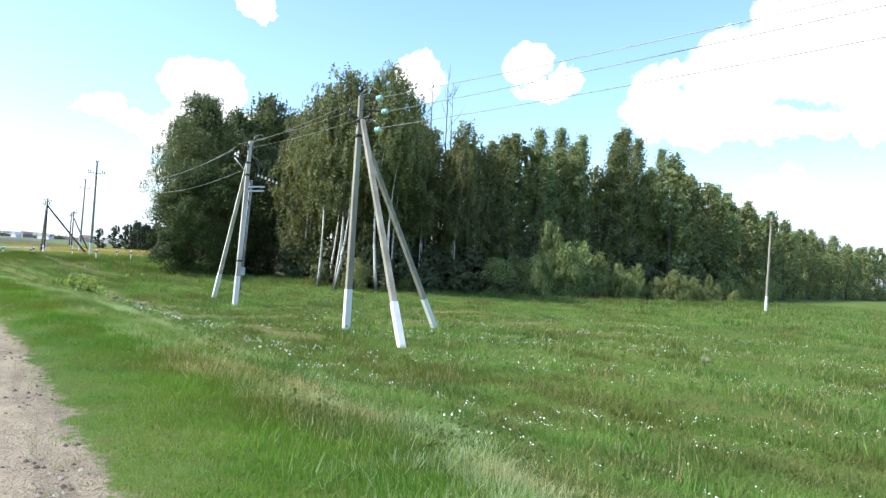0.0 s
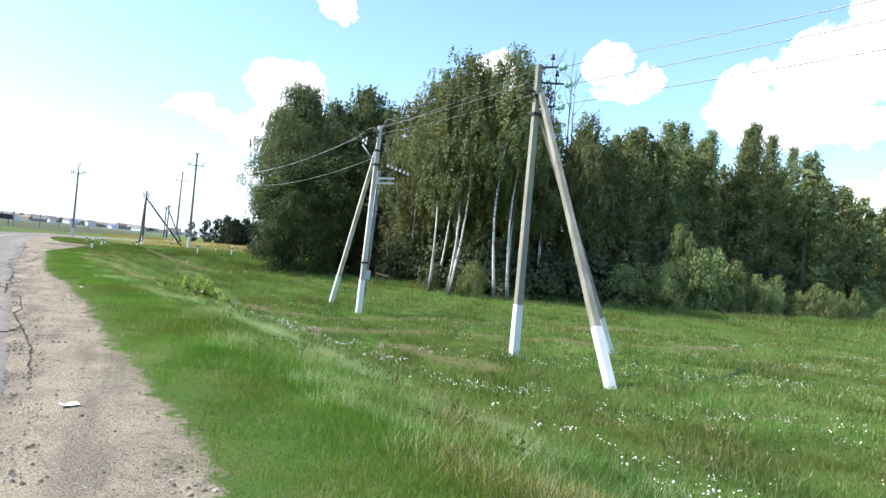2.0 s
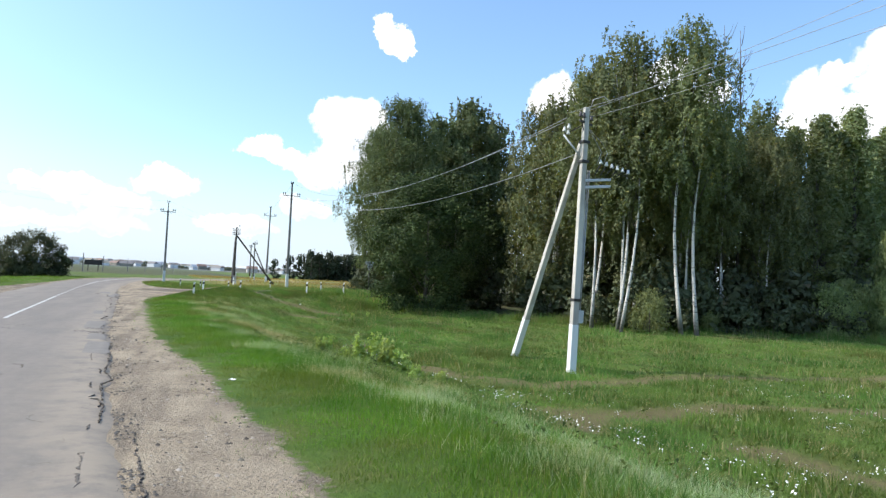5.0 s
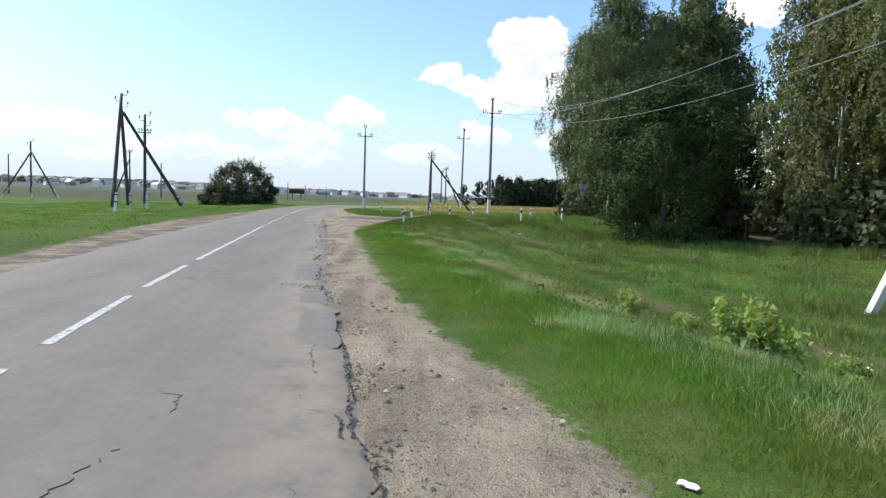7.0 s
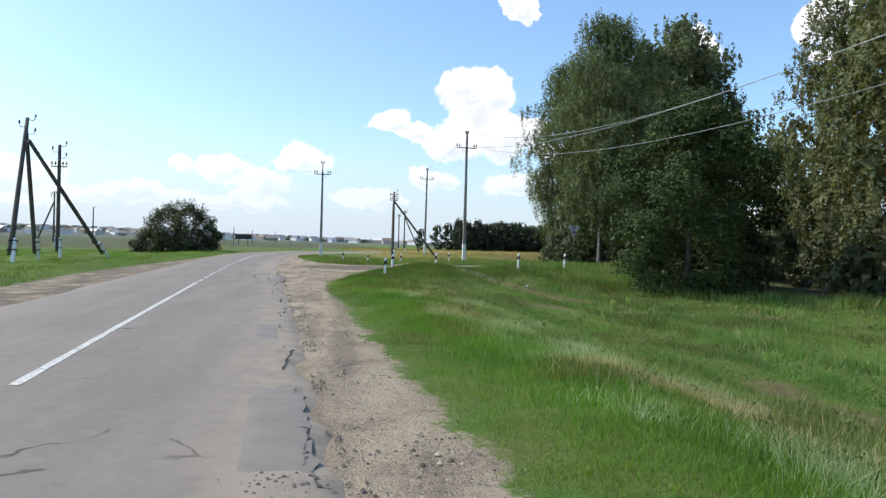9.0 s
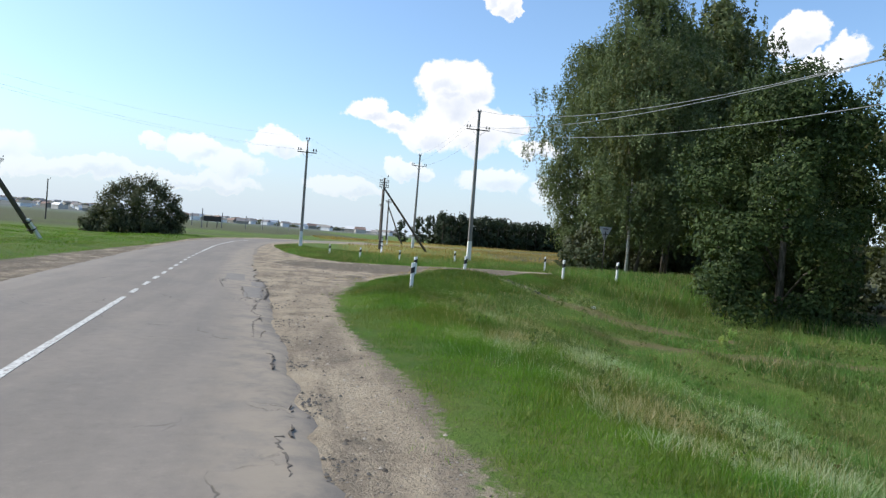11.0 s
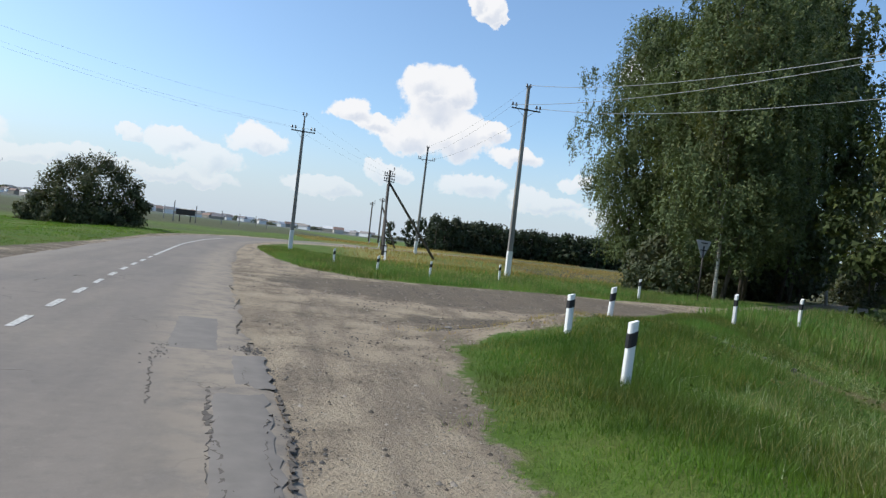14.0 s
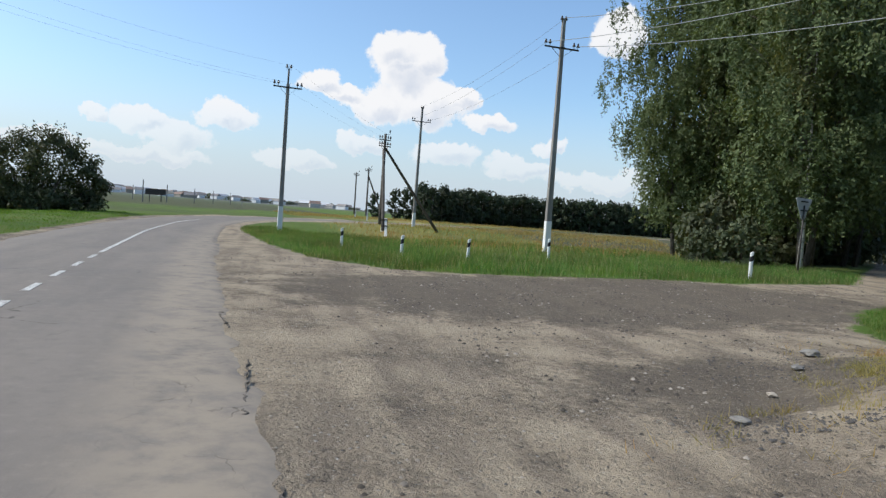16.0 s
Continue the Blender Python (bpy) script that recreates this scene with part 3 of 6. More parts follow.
def ground_z(x, y, depth=None):
    x, y = np.asarray(x, dtype=float), np.asarray(y, dtype=float)
    depth = dirt_depth(x, y) if depth is None else depth
    off = np.maximum(-depth, 0)
    right = smoothstep(x, -3.5, 0.5)
    south = (y < np.interp(x, *SIDE_NEAR)) * right
    hollow = (-1.30 + 0.35 * smoothstep(y + 0.25 * x, 44, 62) * (1 - smoothstep(x, 34, 46)) + 0.15 * smoothstep(x, 34, 46)) * smoothstep(off, 1.2, 8.5)
    hollow = hollow + 0.16 * smoothstep(off, 0.1, 1.2) * smoothstep(y, 50, 58) * (1 - smoothstep(off, 4, 9))
    north = (-0.12 * smoothstep(off, 0.5, 4) - 0.45 * smoothstep(y, 92, 114) * smoothstep(off, 1, 7) + 0.75 * smoothstep(y, 104, 124) * smoothstep(off, 1, 6) * (1 - smoothstep(y, 190, 240))) * right
    left = -0.28 * smoothstep(off, 2, 9) * (1 - right) + 0.10 * smoothstep(off, 0.3, 1.2) * (1 - right)
    z = np.where(south > 0, hollow * south, 0) + np.where(south > 0, 0, north) + left
    # the low mound of soil on the corner of the turning
    z = z + 0.55 * np.exp(-((x - 3.3) ** 2 + (y - 65.7) ** 2) / 5.5) * (1 - smoothstep(depth, 0.3, 2.2))
    bumps = waves(x, y, 3, 9.0) * 0.08 + waves(x, y, 5, 2.6) * 0.06
    far = smoothstep(np.hypot(x, y - 40), 500, 2600)
    # the side lane climbs a little above the road
    z = z + 0.18 * smoothstep(x, 2, 10) * smoothstep(y - (62.5 + 0.35 * x), 0, 4) * (1 - smoothstep(y, 100, 115))
    return z + bumps * smoothstep(off, 0.3, 4) + far * 24.0 * smoothstep(-x, -500, 700)


TRACKS = [[(8.3, 32.7), (10.7, 31.6), (14.3, 32.3), (17.7, 30.6), (30, 29)], [(8.1, 30.0), (9.7, 31.6)], [(10.7, 28.3), (11.5, 25.7), (12.1, 23.7)], [(10.8, 36.0), (16, 37), (30, 36)], [(8.0, 46), (7.8, 41.5), (9, 38), (10.8, 36)],
          [(4.9, 67.9), (5.2, 66.3), (6.2, 64.5), (8.6, 62.6), (12, 61.5)], [(7.0, 60), (10, 58.5), (16, 57)]]


def lay_ground():
    def axis(lo, hi, fine, ends):
        inner = list(np.arange(lo, hi + 1e-6, fine))
        step, left = fine, []
        p = lo
        while p > -ends:
            step = min(step * 1.22, 260)
            p -= step
            left.append(p)
        step, right, p = fine, [], hi
        while p < ends:
            step = min(step * 1.22, 260)
            p += step
            right.append(p)
        return np.array(left[::-1] + inner + right)

    def finer(line, lo, hi, step):
        return np.concatenate([line[line < lo - step / 2], np.arange(lo, hi, step), line[line > hi - step / 2]])

    xs, ys = finer(axis(-12, 22, 0.32, 3800), -3.2, 8.0, 0.11), finer(axis(-4, 94, 0.40, 3800), 44.0, 80.0, 0.17)
    gx, gy = np.meshgrid(xs, ys)
    x, y = gx.ravel(), gy.ravel()
    depth = dirt_depth(x, y)
    turning = smoothstep(y - 0.1 * x, 59, 65) * (1 - smoothstep(y, 79, 84)) * (1 - smoothstep(x, 11, 18))
    reach = np.hypot((x - 10.5) * 0.9, y - 62.0)
    ruts = np.sin(2 * math.pi * reach / 1.15 + 2.2 * waves(x, y, 91, 4.0)) * turning
    lane_at = x - np.interp(y, [-50, 0, 20, 37, 58, 70], [3.4, 1.9, 0.75, -0.6, -1.75, -1.75])
    ruts = ruts + np.sin(2 * math.pi * lane_at / 0.85 + 1.6 * waves(x, y, 92, 5.0)) * 0.6 * (1 - turning) * (y < 68)
    clods = waves(x, y, 9, 1.3) * 0.012 + waves(x, y, 10, 0.42, 2) * 0.014 * smoothstep(waves(x, y, 94, 2.6), -0.2, 0.5)
    z = ground_z(x, y, depth) - 0.02 + smoothstep(depth, 0.0, 0.3) * (clods - 0.012 * np.maximum(ruts, 0))
    off_road = line_distance(x, y, ROAD[::6].tolist())
    z = z - 0.05 * smoothstep(-off_road, -3.0, -2.2)
    # sand drifted over the broken edge at the turning
    spill = turning * (x > -5) * smoothstep(off_road, 2.0, 2.6) * (1 - smoothstep(off_road, 3.4, 5.0))
    z = z + spill * (0.016 + 0.02 * waves(x, y, 95, 1.5) + 0.066 * smoothstep(-off_road, -3.0, -2.2))
    nx, ny = len(xs), len(ys)
    i = np.arange(nx * ny).reshape(ny, nx)
    quads = np.stack([i[:-1, :-1], i[:-1, 1:], i[1:, 1:], i[1:, :-1]], -1).reshape(-1, 4)
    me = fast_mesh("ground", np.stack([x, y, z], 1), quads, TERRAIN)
    me.polygons.foreach_set("use_smooth", np.ones(len(me.polygons), dtype=bool))
    attribute(me, "dirt", np.clip(depth, -6, 6))
    north_field = smoothstep(y - (84 + 0.18 * x), 0, 10) * smoothstep(x, 3, 9) * (1 - smoothstep(y, 230, 330))
    attribute(me, "dry", np.clip(north_field * (0.55 + 0.6 * waves(x, y, 21, 30)), 0, 0.95))
    wear = np.zeros(x.shape)
    for line in TRACKS:
        d = line_distance(x, y, line) + waves(x, y, 31, 3.0) * 0.35
        wear = np.maximum(wear, smoothstep(-d, -0.8, -0.15))
    attribute(me, "wear", wear * 0.95)
    attribute(me, "far_haze", smoothstep(np.hypot(x, y - 40), 480, 1100))
    attribute(me, "plough", np.clip(smoothstep(y, 118, 150) * smoothstep(-x - 0.9 * (y - 118), -40, 10) * (1 - smoothstep(y, 420, 700)) + smoothstep(y, 175, 215) * (1 - smoothstep(y, 600, 900)) * (x < 30) + smoothstep(y - np.interp(x, [18, 24, 28.5, 33, 38, 45, 60, 85, 140, 190], [67, 63, 59, 56, 54, 52, 53, 59, 74, 88]), 0, 3) * (y < np.interp(x, *SIDE_NEAR) - 3) * (x > 17) + smoothstep(x - 21, 0, 3) * smoothstep(y - 86 - 0.6 * (x - 21), 0, 3) * (y < 130 + x), 0, 0.9))
    apron = smoothstep(-np.hypot((x - 4.5) / 7.5, (y - 74.5) / 4.2), -1.15, -0.6)
    apron = np.maximum(apron, 0.8 * smoothstep(-np.hypot((x - 2.2) / 2.6, (y - 67.3) / 1.5), -1.2, -0.5))
    lane = smoothstep(-np.abs(x - np.interp(y, [-50, 0, 20, 37, 58, 66], [3.4, 1.9, 0.75, -0.6, -1.9, -1.9])), -0.55, -0.1) * (y < 68)
    attribute(me, "soil", np.clip(np.maximum(0.28 + 0.95 * apron, 0.40 * lane) * (0.5 + 0.5 * turning) + 0.07 * ruts - 0.08 + 0.45 * (x < -6), -0.3, 1.2))
    return tagged(new("ground", me), "green meadow ground with bare sandy verge", "ground", kind="structure")


lay_ground()


def ribbon_sides(line):
    d = np.gradient(line, axis=0)
    d /= np.hypot(d[:, 0], d[:, 1])[:, None]
    return np.stack([d[:, 1], -d[:, 0]], 1)


def road_height(off):
    """The road's cambered surface, by the distance from its centre line."""
    return 0.036 * (1 - (off / ROAD_HALF) ** 2) + 0.006


def road_z(x, y):
    off = line_distance(np.array([float(x)]), np.array([float(y)]), ROAD[::3].tolist())[0]
    return float(road_height(off)) if off < ROAD_HALF - 0.1 else -0.012


def lay_road():
    rng = np.random.RandomState(4)
    line = smooth_line(ROAD.tolist(), 0.3)
    side = ribbon_sides(line)
    n = len(line)
    wob = np.convolve(rng.uniform(-1, 1, n + 6), np.ones(7) / 7, "valid") * 0.13 + rng.uniform(-1, 1, n) * 0.035
    wob += waves(line[:, 0], line[:, 1], 12, 6.0) * 0.03
    bite = np.zeros(n)
    for k in rng.randint(0, n, 90):
        w = rng.randint(1, 4)
        bite[k:k + w] = rng.uniform(0.04, 0.15)
    right = ROAD_HALF - 0.13 + wob - bite
    leftw = ROAD_HALF + np.convolve(rng.uniform(-1, 1, n + 4), np.ones(5) / 5, "valid") * 0.2
    cols = [(-1.0, None), (-0.6, None), (-0.2, None), (0.2, None), (0.6, None), (0.8, None), (0.92, None), (1.0, None)]
    verts, sides = [], []
    for u, _ in cols:
        w = np.where(u < 0, u * leftw, u * right)
        crown = road_height(np.abs(w)) - (0.03 if abs(u) == 1.0 else 0.0)
        p = line + side * w[:, None]
        verts.append(np.stack([p[:, 0], p[:, 1], crown + 0.0], 1))
        sides.append(np.full(n, u) * (1 + 0.30 * (u > 0) * smoothstep(line[:, 1], 57, 64) * (1 - smoothstep(line[:, 1], 84, 92))))
    # broken vertical edge on both sides
    for u, k in ((1.0, -1), (-1.0, 0)):
        v = verts[7 if u > 0 else 0].copy()
        v[:, 2] -= 0.06
        v[:, :2] += side * 0.12 * u
        verts.append(v), sides.append(np.full(n, u))
    order = [9, 0, 1, 2, 3, 4, 5, 6, 7, 8]
    faces = []
    a = np.arange(n - 1)
    for c0, c1 in zip(order, order[1:]):
        faces.append(np.stack([c0 * n + a, c1 * n + a, c1 * n + a + 1, c0 * n + a + 1], 1))
    me = fast_mesh("road", np.concatenate(verts), np.concatenate(faces), ASPHALT)
    attribute(me, "side", np.concatenate(sides))
    return tagged(new("road", me), "worn pale grey asphalt road with broken edge", "road", kind="structure")


road = lay_road()


def road_point(y, offset=0.0):
    """A place on the road at y metres along, offset to its right."""
    k = int(np.argmin(np.abs(ROAD[:190, 1] - y)))
    side = ribbon_sides(ROAD)[k]
    p = ROAD[k] + side * offset
    return p[0] + (y - ROAD[k, 1]) * -0.05, y


def paint_lines():
    spans = [(-44, -41), (-38, -35), (-32, -29), (-26, -23), (-20, -17), (-14, -11), (-8, -5), (-2, 1), (4, 7), (10, 13), (16, 19), (22, 25), (28.6, 31.6), (32.5, 35.6), (36.5, 39.7), (40.9, 56.8)]
    spans += [(57.6 + 1.0 * k + 0.85 * (k // 1), 58.5 + 1.85 * k) for k in range(12)] + [(79.6, 112)]
    rng = np.random.RandomState(8)
    for a, b in spans:
        ys = np.arange(a, b + 0.01, 0.4) if b - a > 2 else np.linspace(a, b, 4)
        if b - a > 2:
            ys[-1] = b
        verts = []
        for y in ys:
            x = float(np.interp(y, ROAD[:330, 1], ROAD[:330, 0]))
            z = 0.046
            w = 0.052 + rng.uniform(-0.006, 0.006)
            verts += [(x - w, y, z), (x + w, y, z), (x - w, y, z - 0.012), (x + w, y, z - 0.012)]
        faces = []
        for k in range(len(ys) - 1):
            i = 4 * k
            faces += [(i, i + 1, i + 5, i + 4), (i + 2, i, i + 4, i + 6), (i + 1, i + 3, i + 7, i + 5)]
        child("marking", mesh_of("marking", verts, faces, LINE), road, "worn white centre line paint")


paint_lines()


def lay_patches():
    """Smoother squares of asphalt set into the road near its edge."""
    rng = np.random.RandomState(15)
    for x0, x1, y0, y1 in ((-3.62, -2.92, 62.5, 65.3), (-2.76, -2.36, 60.9, 62.5), (-1.82, -1.28, 38.2, 40.8), (-1.40, -0.98, 35.3, 36.8), (-1.22, -0.72, 32.6, 34.9), (-2.84, -2.34, 58.0, 60.7), (-2.15, -1.75, 44.0, 46.0)):
        nx, ny = 7, 2 + int((y1 - y0) / 0.16)
        lean = -0.05 * (y1 - y0)
        u, v = np.meshgrid(np.linspace(0, 1, nx), np.linspace(0, 1, ny))
        edge = ((u == 0) | (u == 1) | (v == 0) | (v == 1)) * 1.0
        px = x0 + (x1 - x0) * u + lean * (v - 0.5) + edge * rng.uniform(-0.035, 0.035, u.shape)
        py = y0 + (y1 - y0) * v + edge * rng.uniform(-0.05, 0.05, u.shape)
        off = line_distance(px, py, ROAD[::3].tolist())
        pz = road_height(off) + 0.004 - 0.012 * edge
        k = np.arange(nx * ny).reshape(ny, nx)
        faces = np.stack([k[:-1, :-1], k[:-1, 1:], k[1:, 1:], k[1:, :-1]], -1).reshape(-1, 4)
        me = fast_mesh("asphalt_patch", np.stack([px, py, pz], -1).reshape(-1, 3), faces, PATCH)
        child("asphalt_patch", me, road, "smoother grey asphalt patch")


lay_patches()


def crack(points, width, rng):
    """A dark open crack: a sunken-looking ragged strip of tar and shadow."""
    verts, faces = [], []
    pts = [Vector((x, y, 0)) for x, y in points]
    fine = []
    for a, b in zip(pts, pts[1:]):
        m = max(2, int((b - a).length / 0.05))
        fine += [a.lerp(b, k / m) + Vector((rng.uniform(-0.022, 0.022), rng.uniform(-0.014, 0.014), 0)) for k in range(m)]
    for k, p in enumerate(fine):
        d = (fine[min(k + 1, len(fine) - 1)] - fine[max(k - 1, 0)])
        d = Vector((d.y, -d.x, 0)).normalized() if d.length else Vector((1, 0, 0))
        w = width * rng.uniform(0.0, 1.5) * (0.3 if k in (0, len(fine) - 1) else 1)
        z = road_z(p.x, p.y) + 0.004
        verts += [p + d * w + Vector((0, 0, z)), p - d * w + Vector((0, 0, z)), p + d * w * 0.6 + Vector((0, 0, z - 0.02)), p - d * w * 0.6 + Vector((0, 0, z - 0.02))]
    for k in range(len(fine) - 1):
        i = 4 * k
        if rng.random() < 0.82:
            faces += [(i, i + 1, i + 5, i + 4), (i + 2, i, i + 4, i + 6), (i + 1, i + 3, i + 7, i + 5)]
    return mesh_of("crack", verts, faces, TAR)


TAR = material("tar_and_soil", lambda n: surface(n, n.mix(n.noise(n.add("ShaderNodeNewGeometry").outputs["Position"], 25.0).outputs["Fac"], rgb(0.055, 0.047, 0.040), rgb(0.17, 0.147, 0.122)), 0.95))


def lay_cracks():
    rng = random.Random(5)
    y = 11.0
    while y < 72:
        x = float(np.interp(y, ROAD[:330, 1], ROAD[:330, 0])) + ROAD_HALF - rng.uniform(0.24, 0.42)
        run = [(x, y)]
        for _ in range(rng.randint(1, 4)):
            x, y = x + rng.uniform(-0.07, 0.06), y + rng.uniform(0.2, 0.55)
            run.append((x, y))
            if rng.random() < 0.25:
                x += rng.choice((-0.14, 0.12))
                run.append((x, y + 0.03))
        child("crack", crack(run, rng.uniform(0.003, 0.012), rng), road, "dark open crack in asphalt")
        y += rng.uniform(0.1, 1.8)
    # the broken rim round an old repair and the strip that leads up to it
    for run, width in (([(-2.9, 60.8), (-2.85, 59.9), (-2.72, 59.0), (-2.62, 57.9)], 0.021), ([(-2.62, 57.9), (-2.45, 57.8), (-2.28, 57.85)], 0.022), ([(-2.3, 60.9), (-2.22, 59.6), (-2.28, 57.9)], 0.020), ([(-2.45, 57.7), (-2.4, 57.0), (-2.42, 56.3)], 0.022), ([(-3.55, 62.0), (-3.42, 61.0), (-3.3, 60.0)], 0.007), ([(-0.26, 26.4), (-0.3, 27.4), (-0.4, 28.3), (-0.45, 29.0), (-0.34, 29.4), (-0.52, 30.3), (-0.56, 31.5), (-0.64, 33)], 0.007), ([(1.0, 15.5), (0.82, 18.4), (0.62, 20), (0.28, 22.4), (0.34, 23.2), (0.1, 26)], 0.007),
                       ([(-2.30, 52.6), (-2.35, 54.2), (-2.25, 55.0), (-2.45, 55.6), (-2.4, 56.8)], 0.006)):
        child("crack", crack(run, width, rng), road, "dark broken crack along the asphalt edge")
    for run in ([(-2.75, 58.4), (-2.8, 59.2), (-2.75, 59.9)],
                [(-1.7, 30.5), (-1.75, 30.9), (-1.95, 31.0)], [(-2.0, 28.9), (-1.9, 29.5), (-1.8, 29.9)]):
        child("crack", crack(run, 0.003, rng), road, "dark open crack in asphalt")


lay_cracks()


def rest(x, y, sink=0.0):
    return float(ground_z(np.array([x]), np.array([y]))[0]) - sink


# ---- poles and wires ----
def pin_insulator(parent, at, mat=None, size=1.0):
    """A bell on a steel pin, standing on a crossarm."""
    bm = bmesh.new()
    tube(bm, [(0, 0, -0.12 * size), (0, 0, 0.06 * size)], 0.014 * size, 6)
    pin = part("pin", bm, STEEL, parent, "", pose(*at))
    bm = bmesh.new()
    lathe(bm, [(0.0, 0.03 * size), (0.01 * size, 0.085 * size), (0.06 * size, 0.07 * size), (0.065 * size, 0.06 * size), (0.12 * size, 0.05 * size), (0.14 * size, 0.035 * size), (0.16 * size, 0.05 * size), (0.19 * size, 0.03 * size)])
    part("insulator", bm, mat or CERAMIC, pin, "dark glazed insulator bell" if mat is None else "white porcelain insulator bell")
    return pin


def concrete_post(parent, height, low=0.24, top=0.17, white=1.75, mat=None, base=(0, 0, 0), tip=None, name="post", deep=0.5, paint="whitewashed foot of the pole"):
    """A tapered square concrete bar, whitewashed at its foot."""
    a = Vector(base)
    b = Vector(tip) if tip is not None else a + Vector((0, 0, height))
    way = (b - a).normalized()
    bm = bmesh.new()
    box_between(bm, a - way * deep, b, low, top, low * 0.86, top * 0.86, 0.015)
    post = part(name, bm, mat or CONCRETE, parent)
    if white:
        share = white / (b - a).length
        w = low + (top - low) * share
        bm = bmesh.new()
        box_between(bm, a - way * 0.25, a + way * white, low + 0.012, w + 0.012, (low + 0.012) * 0.87, (w + 0.012) * 0.87, 0.012)
        part("painted_foot", bm, WHITE, post, paint)
    return post


def crossarm(parent, z, half, turn=0.0, ends=2, mat=None, y=0.0):
    bm = bmesh.new()
    q = Matrix.Rotation(radians(turn), 4, "Z")
    box_between(bm, q @ Vector((-half, y, z)), q @ Vector((half, y, z)), 0.075, 0.075, 0.07, 0.07, 0.006)
    arm = part("crossarm", bm, STEEL, parent, "dark steel crossarm")
    for s in (-1, 1):
        for k in range(ends):
            p = q @ Vector((s * (half - 0.05 - 0.22 * k), y, z + 0.15))
            pin_insulator(parent, p, mat)
        bm = bmesh.new()
        box_between(bm, q @ Vector((s * half * 0.6, y, z - 0.02)), q @ Vector((0, y, z - 0.5)), 0.04, 0.04, 0.012, 0.012, 0.002)
        part("brace", bm, STEEL, parent)
    return arm


def clamp_ring(parent, z, w):
    bm = bmesh.new()
    box_between(bm, (0, 0, z), (0, 0, z + 0.1), w, w, w, w, 0.006)
    return part("clamp", bm, STEEL, parent)


def line_pole(x, y, height, arm_drop, half, label, lean=(0, 0), rod=0.0, white=1.5, low=0.26, mat=None, turn=0.0):
    """A single concrete pole with one crossarm and a pair of bells on top."""
    z = rest(x, y)
    pole = thing("utility_pole", pose(x, y, z, lean[0], lean[1], 0), label, "utility pole", "roadside poles")
    body = height - rod
    concrete_post(pole, body, low, 0.17, white, mat or CONCRETE_GREY)
    if rod:
        bm = bmesh.new()
        tube(bm, [(0, 0, body - 0.35), (0, 0, height - 0.1)], 0.05, 8)
        part("top_rod", bm, STEEL, pole, "thin steel top rod")
    crossarm(pole, height - arm_drop, half, turn, 2)
    clamp_ring(pole, height - arm_drop - 0.06, 0.215)
    for s in (-1, 1):
        pin_insulator(pole, (s * 0.11, 0, height - 0.06))
    return pole


POLE_A, POLE_B = (14.43, 26.3), (13.49, 38.75)
A_Z, B_Z = rest(*POLE_A), rest(*POLE_B)
A_TOP, B_TOP = 8.62, 8.05


def corner_pole():
    """The near three-legged concrete corner pole."""
    x, y = POLE_A
    pole = thing("corner_pole", pose(x, y, A_Z), "tall concrete corner pole with two struts and whitewashed feet", "utility pole", "meadow line poles")
    h = A_TOP - A_Z
    concrete_post(pole, h, 0.27, 0.20, 1.75)
    s1, s2 = (14.17 - x, 21.2 - y), (19.4 - x, 27.1 - y)
    concrete_post(pole, 0, 0.25, 0.19, 1.75, None, (s1[0], s1[1], rest(14.17, 21.2) - A_Z), (0.02, -0.22, h - 1.05), "strut", 0.4, "whitewashed foot of the strut")
    concrete_post(pole, 0, 0.25, 0.19, 1.6, None, (s2[0], s2[1], rest(19.4, 27.1) - A_Z), (0.24, 0.02, h - 1.65), "strut", 0.4, "whitewashed foot of the strut")
    clamp_ring(pole, h - 1.15, 0.30), clamp_ring(pole, h - 1.75, 0.31)
    crossarm(pole, h - 0.95, 0.55, 8, 1)
    # short arms that carry the slack-span bells
    for z, to in ((h - 0.1, (0.55, -0.35)), (h - 0.62, (0.85, -0.35)), (h - 1.45, (0.55, -0.4))):
        bm = bmesh.new()
        box_between(bm, (0.05, -0.05, z), (to[0], to[1], z + 0.06), 0.08, 0.07, 0.06, 0.05, 0.005)
        part("bracket", bm, STEEL, pole)
        bm = bmesh.new()
        tip = Vector((to[0], to[1], z + 0.02))
        way = Vector((0.24, -0.95, 0.05)).normalized()
        for k in range(2):
            c = tip + way * (0.1 + 0.16 * k)
            tube(bm, [c - way * 0.05, c - way * 0.02, c + way * 0.03, c + way * 0.06], [0.04, 0.125, 0.105, 0.035], 12)
        part("strain_insulator", bm, GLASS, pole, "pale green glass strain insulator")
        pin_insulator(pole, (to[0] * 0.75, to[1] * 0.75 + 0.1, z + 0.32))
        bm = bmesh.new()
        tube(bm, [(to[0] * 0.75, to[1] * 0.75 + 0.1, z + 0.02), (to[0] * 0.75, to[1] * 0.75 + 0.1, z + 0.24)], 0.02, 6)
        part("upright", bm, STEEL, pole)
        bm = bmesh.new()
        bell = Vector((to[0] * 0.75, to[1] * 0.75 + 0.1, z + 0.5))
        end = tip + way * 0.36
        tube(bm, [end, (end + bell) / 2 + Vector((0.03, -0.02, 0.10)), bell, bell + Vector((-0.25, 0.12, -0.10)), Vector((-0.05, 0.1, z + 0.12))], 0.009, 5)
        part("jumper", bm, WIRE, pole, "looped jumper wire over the bell")
    return pole


corner_pole()


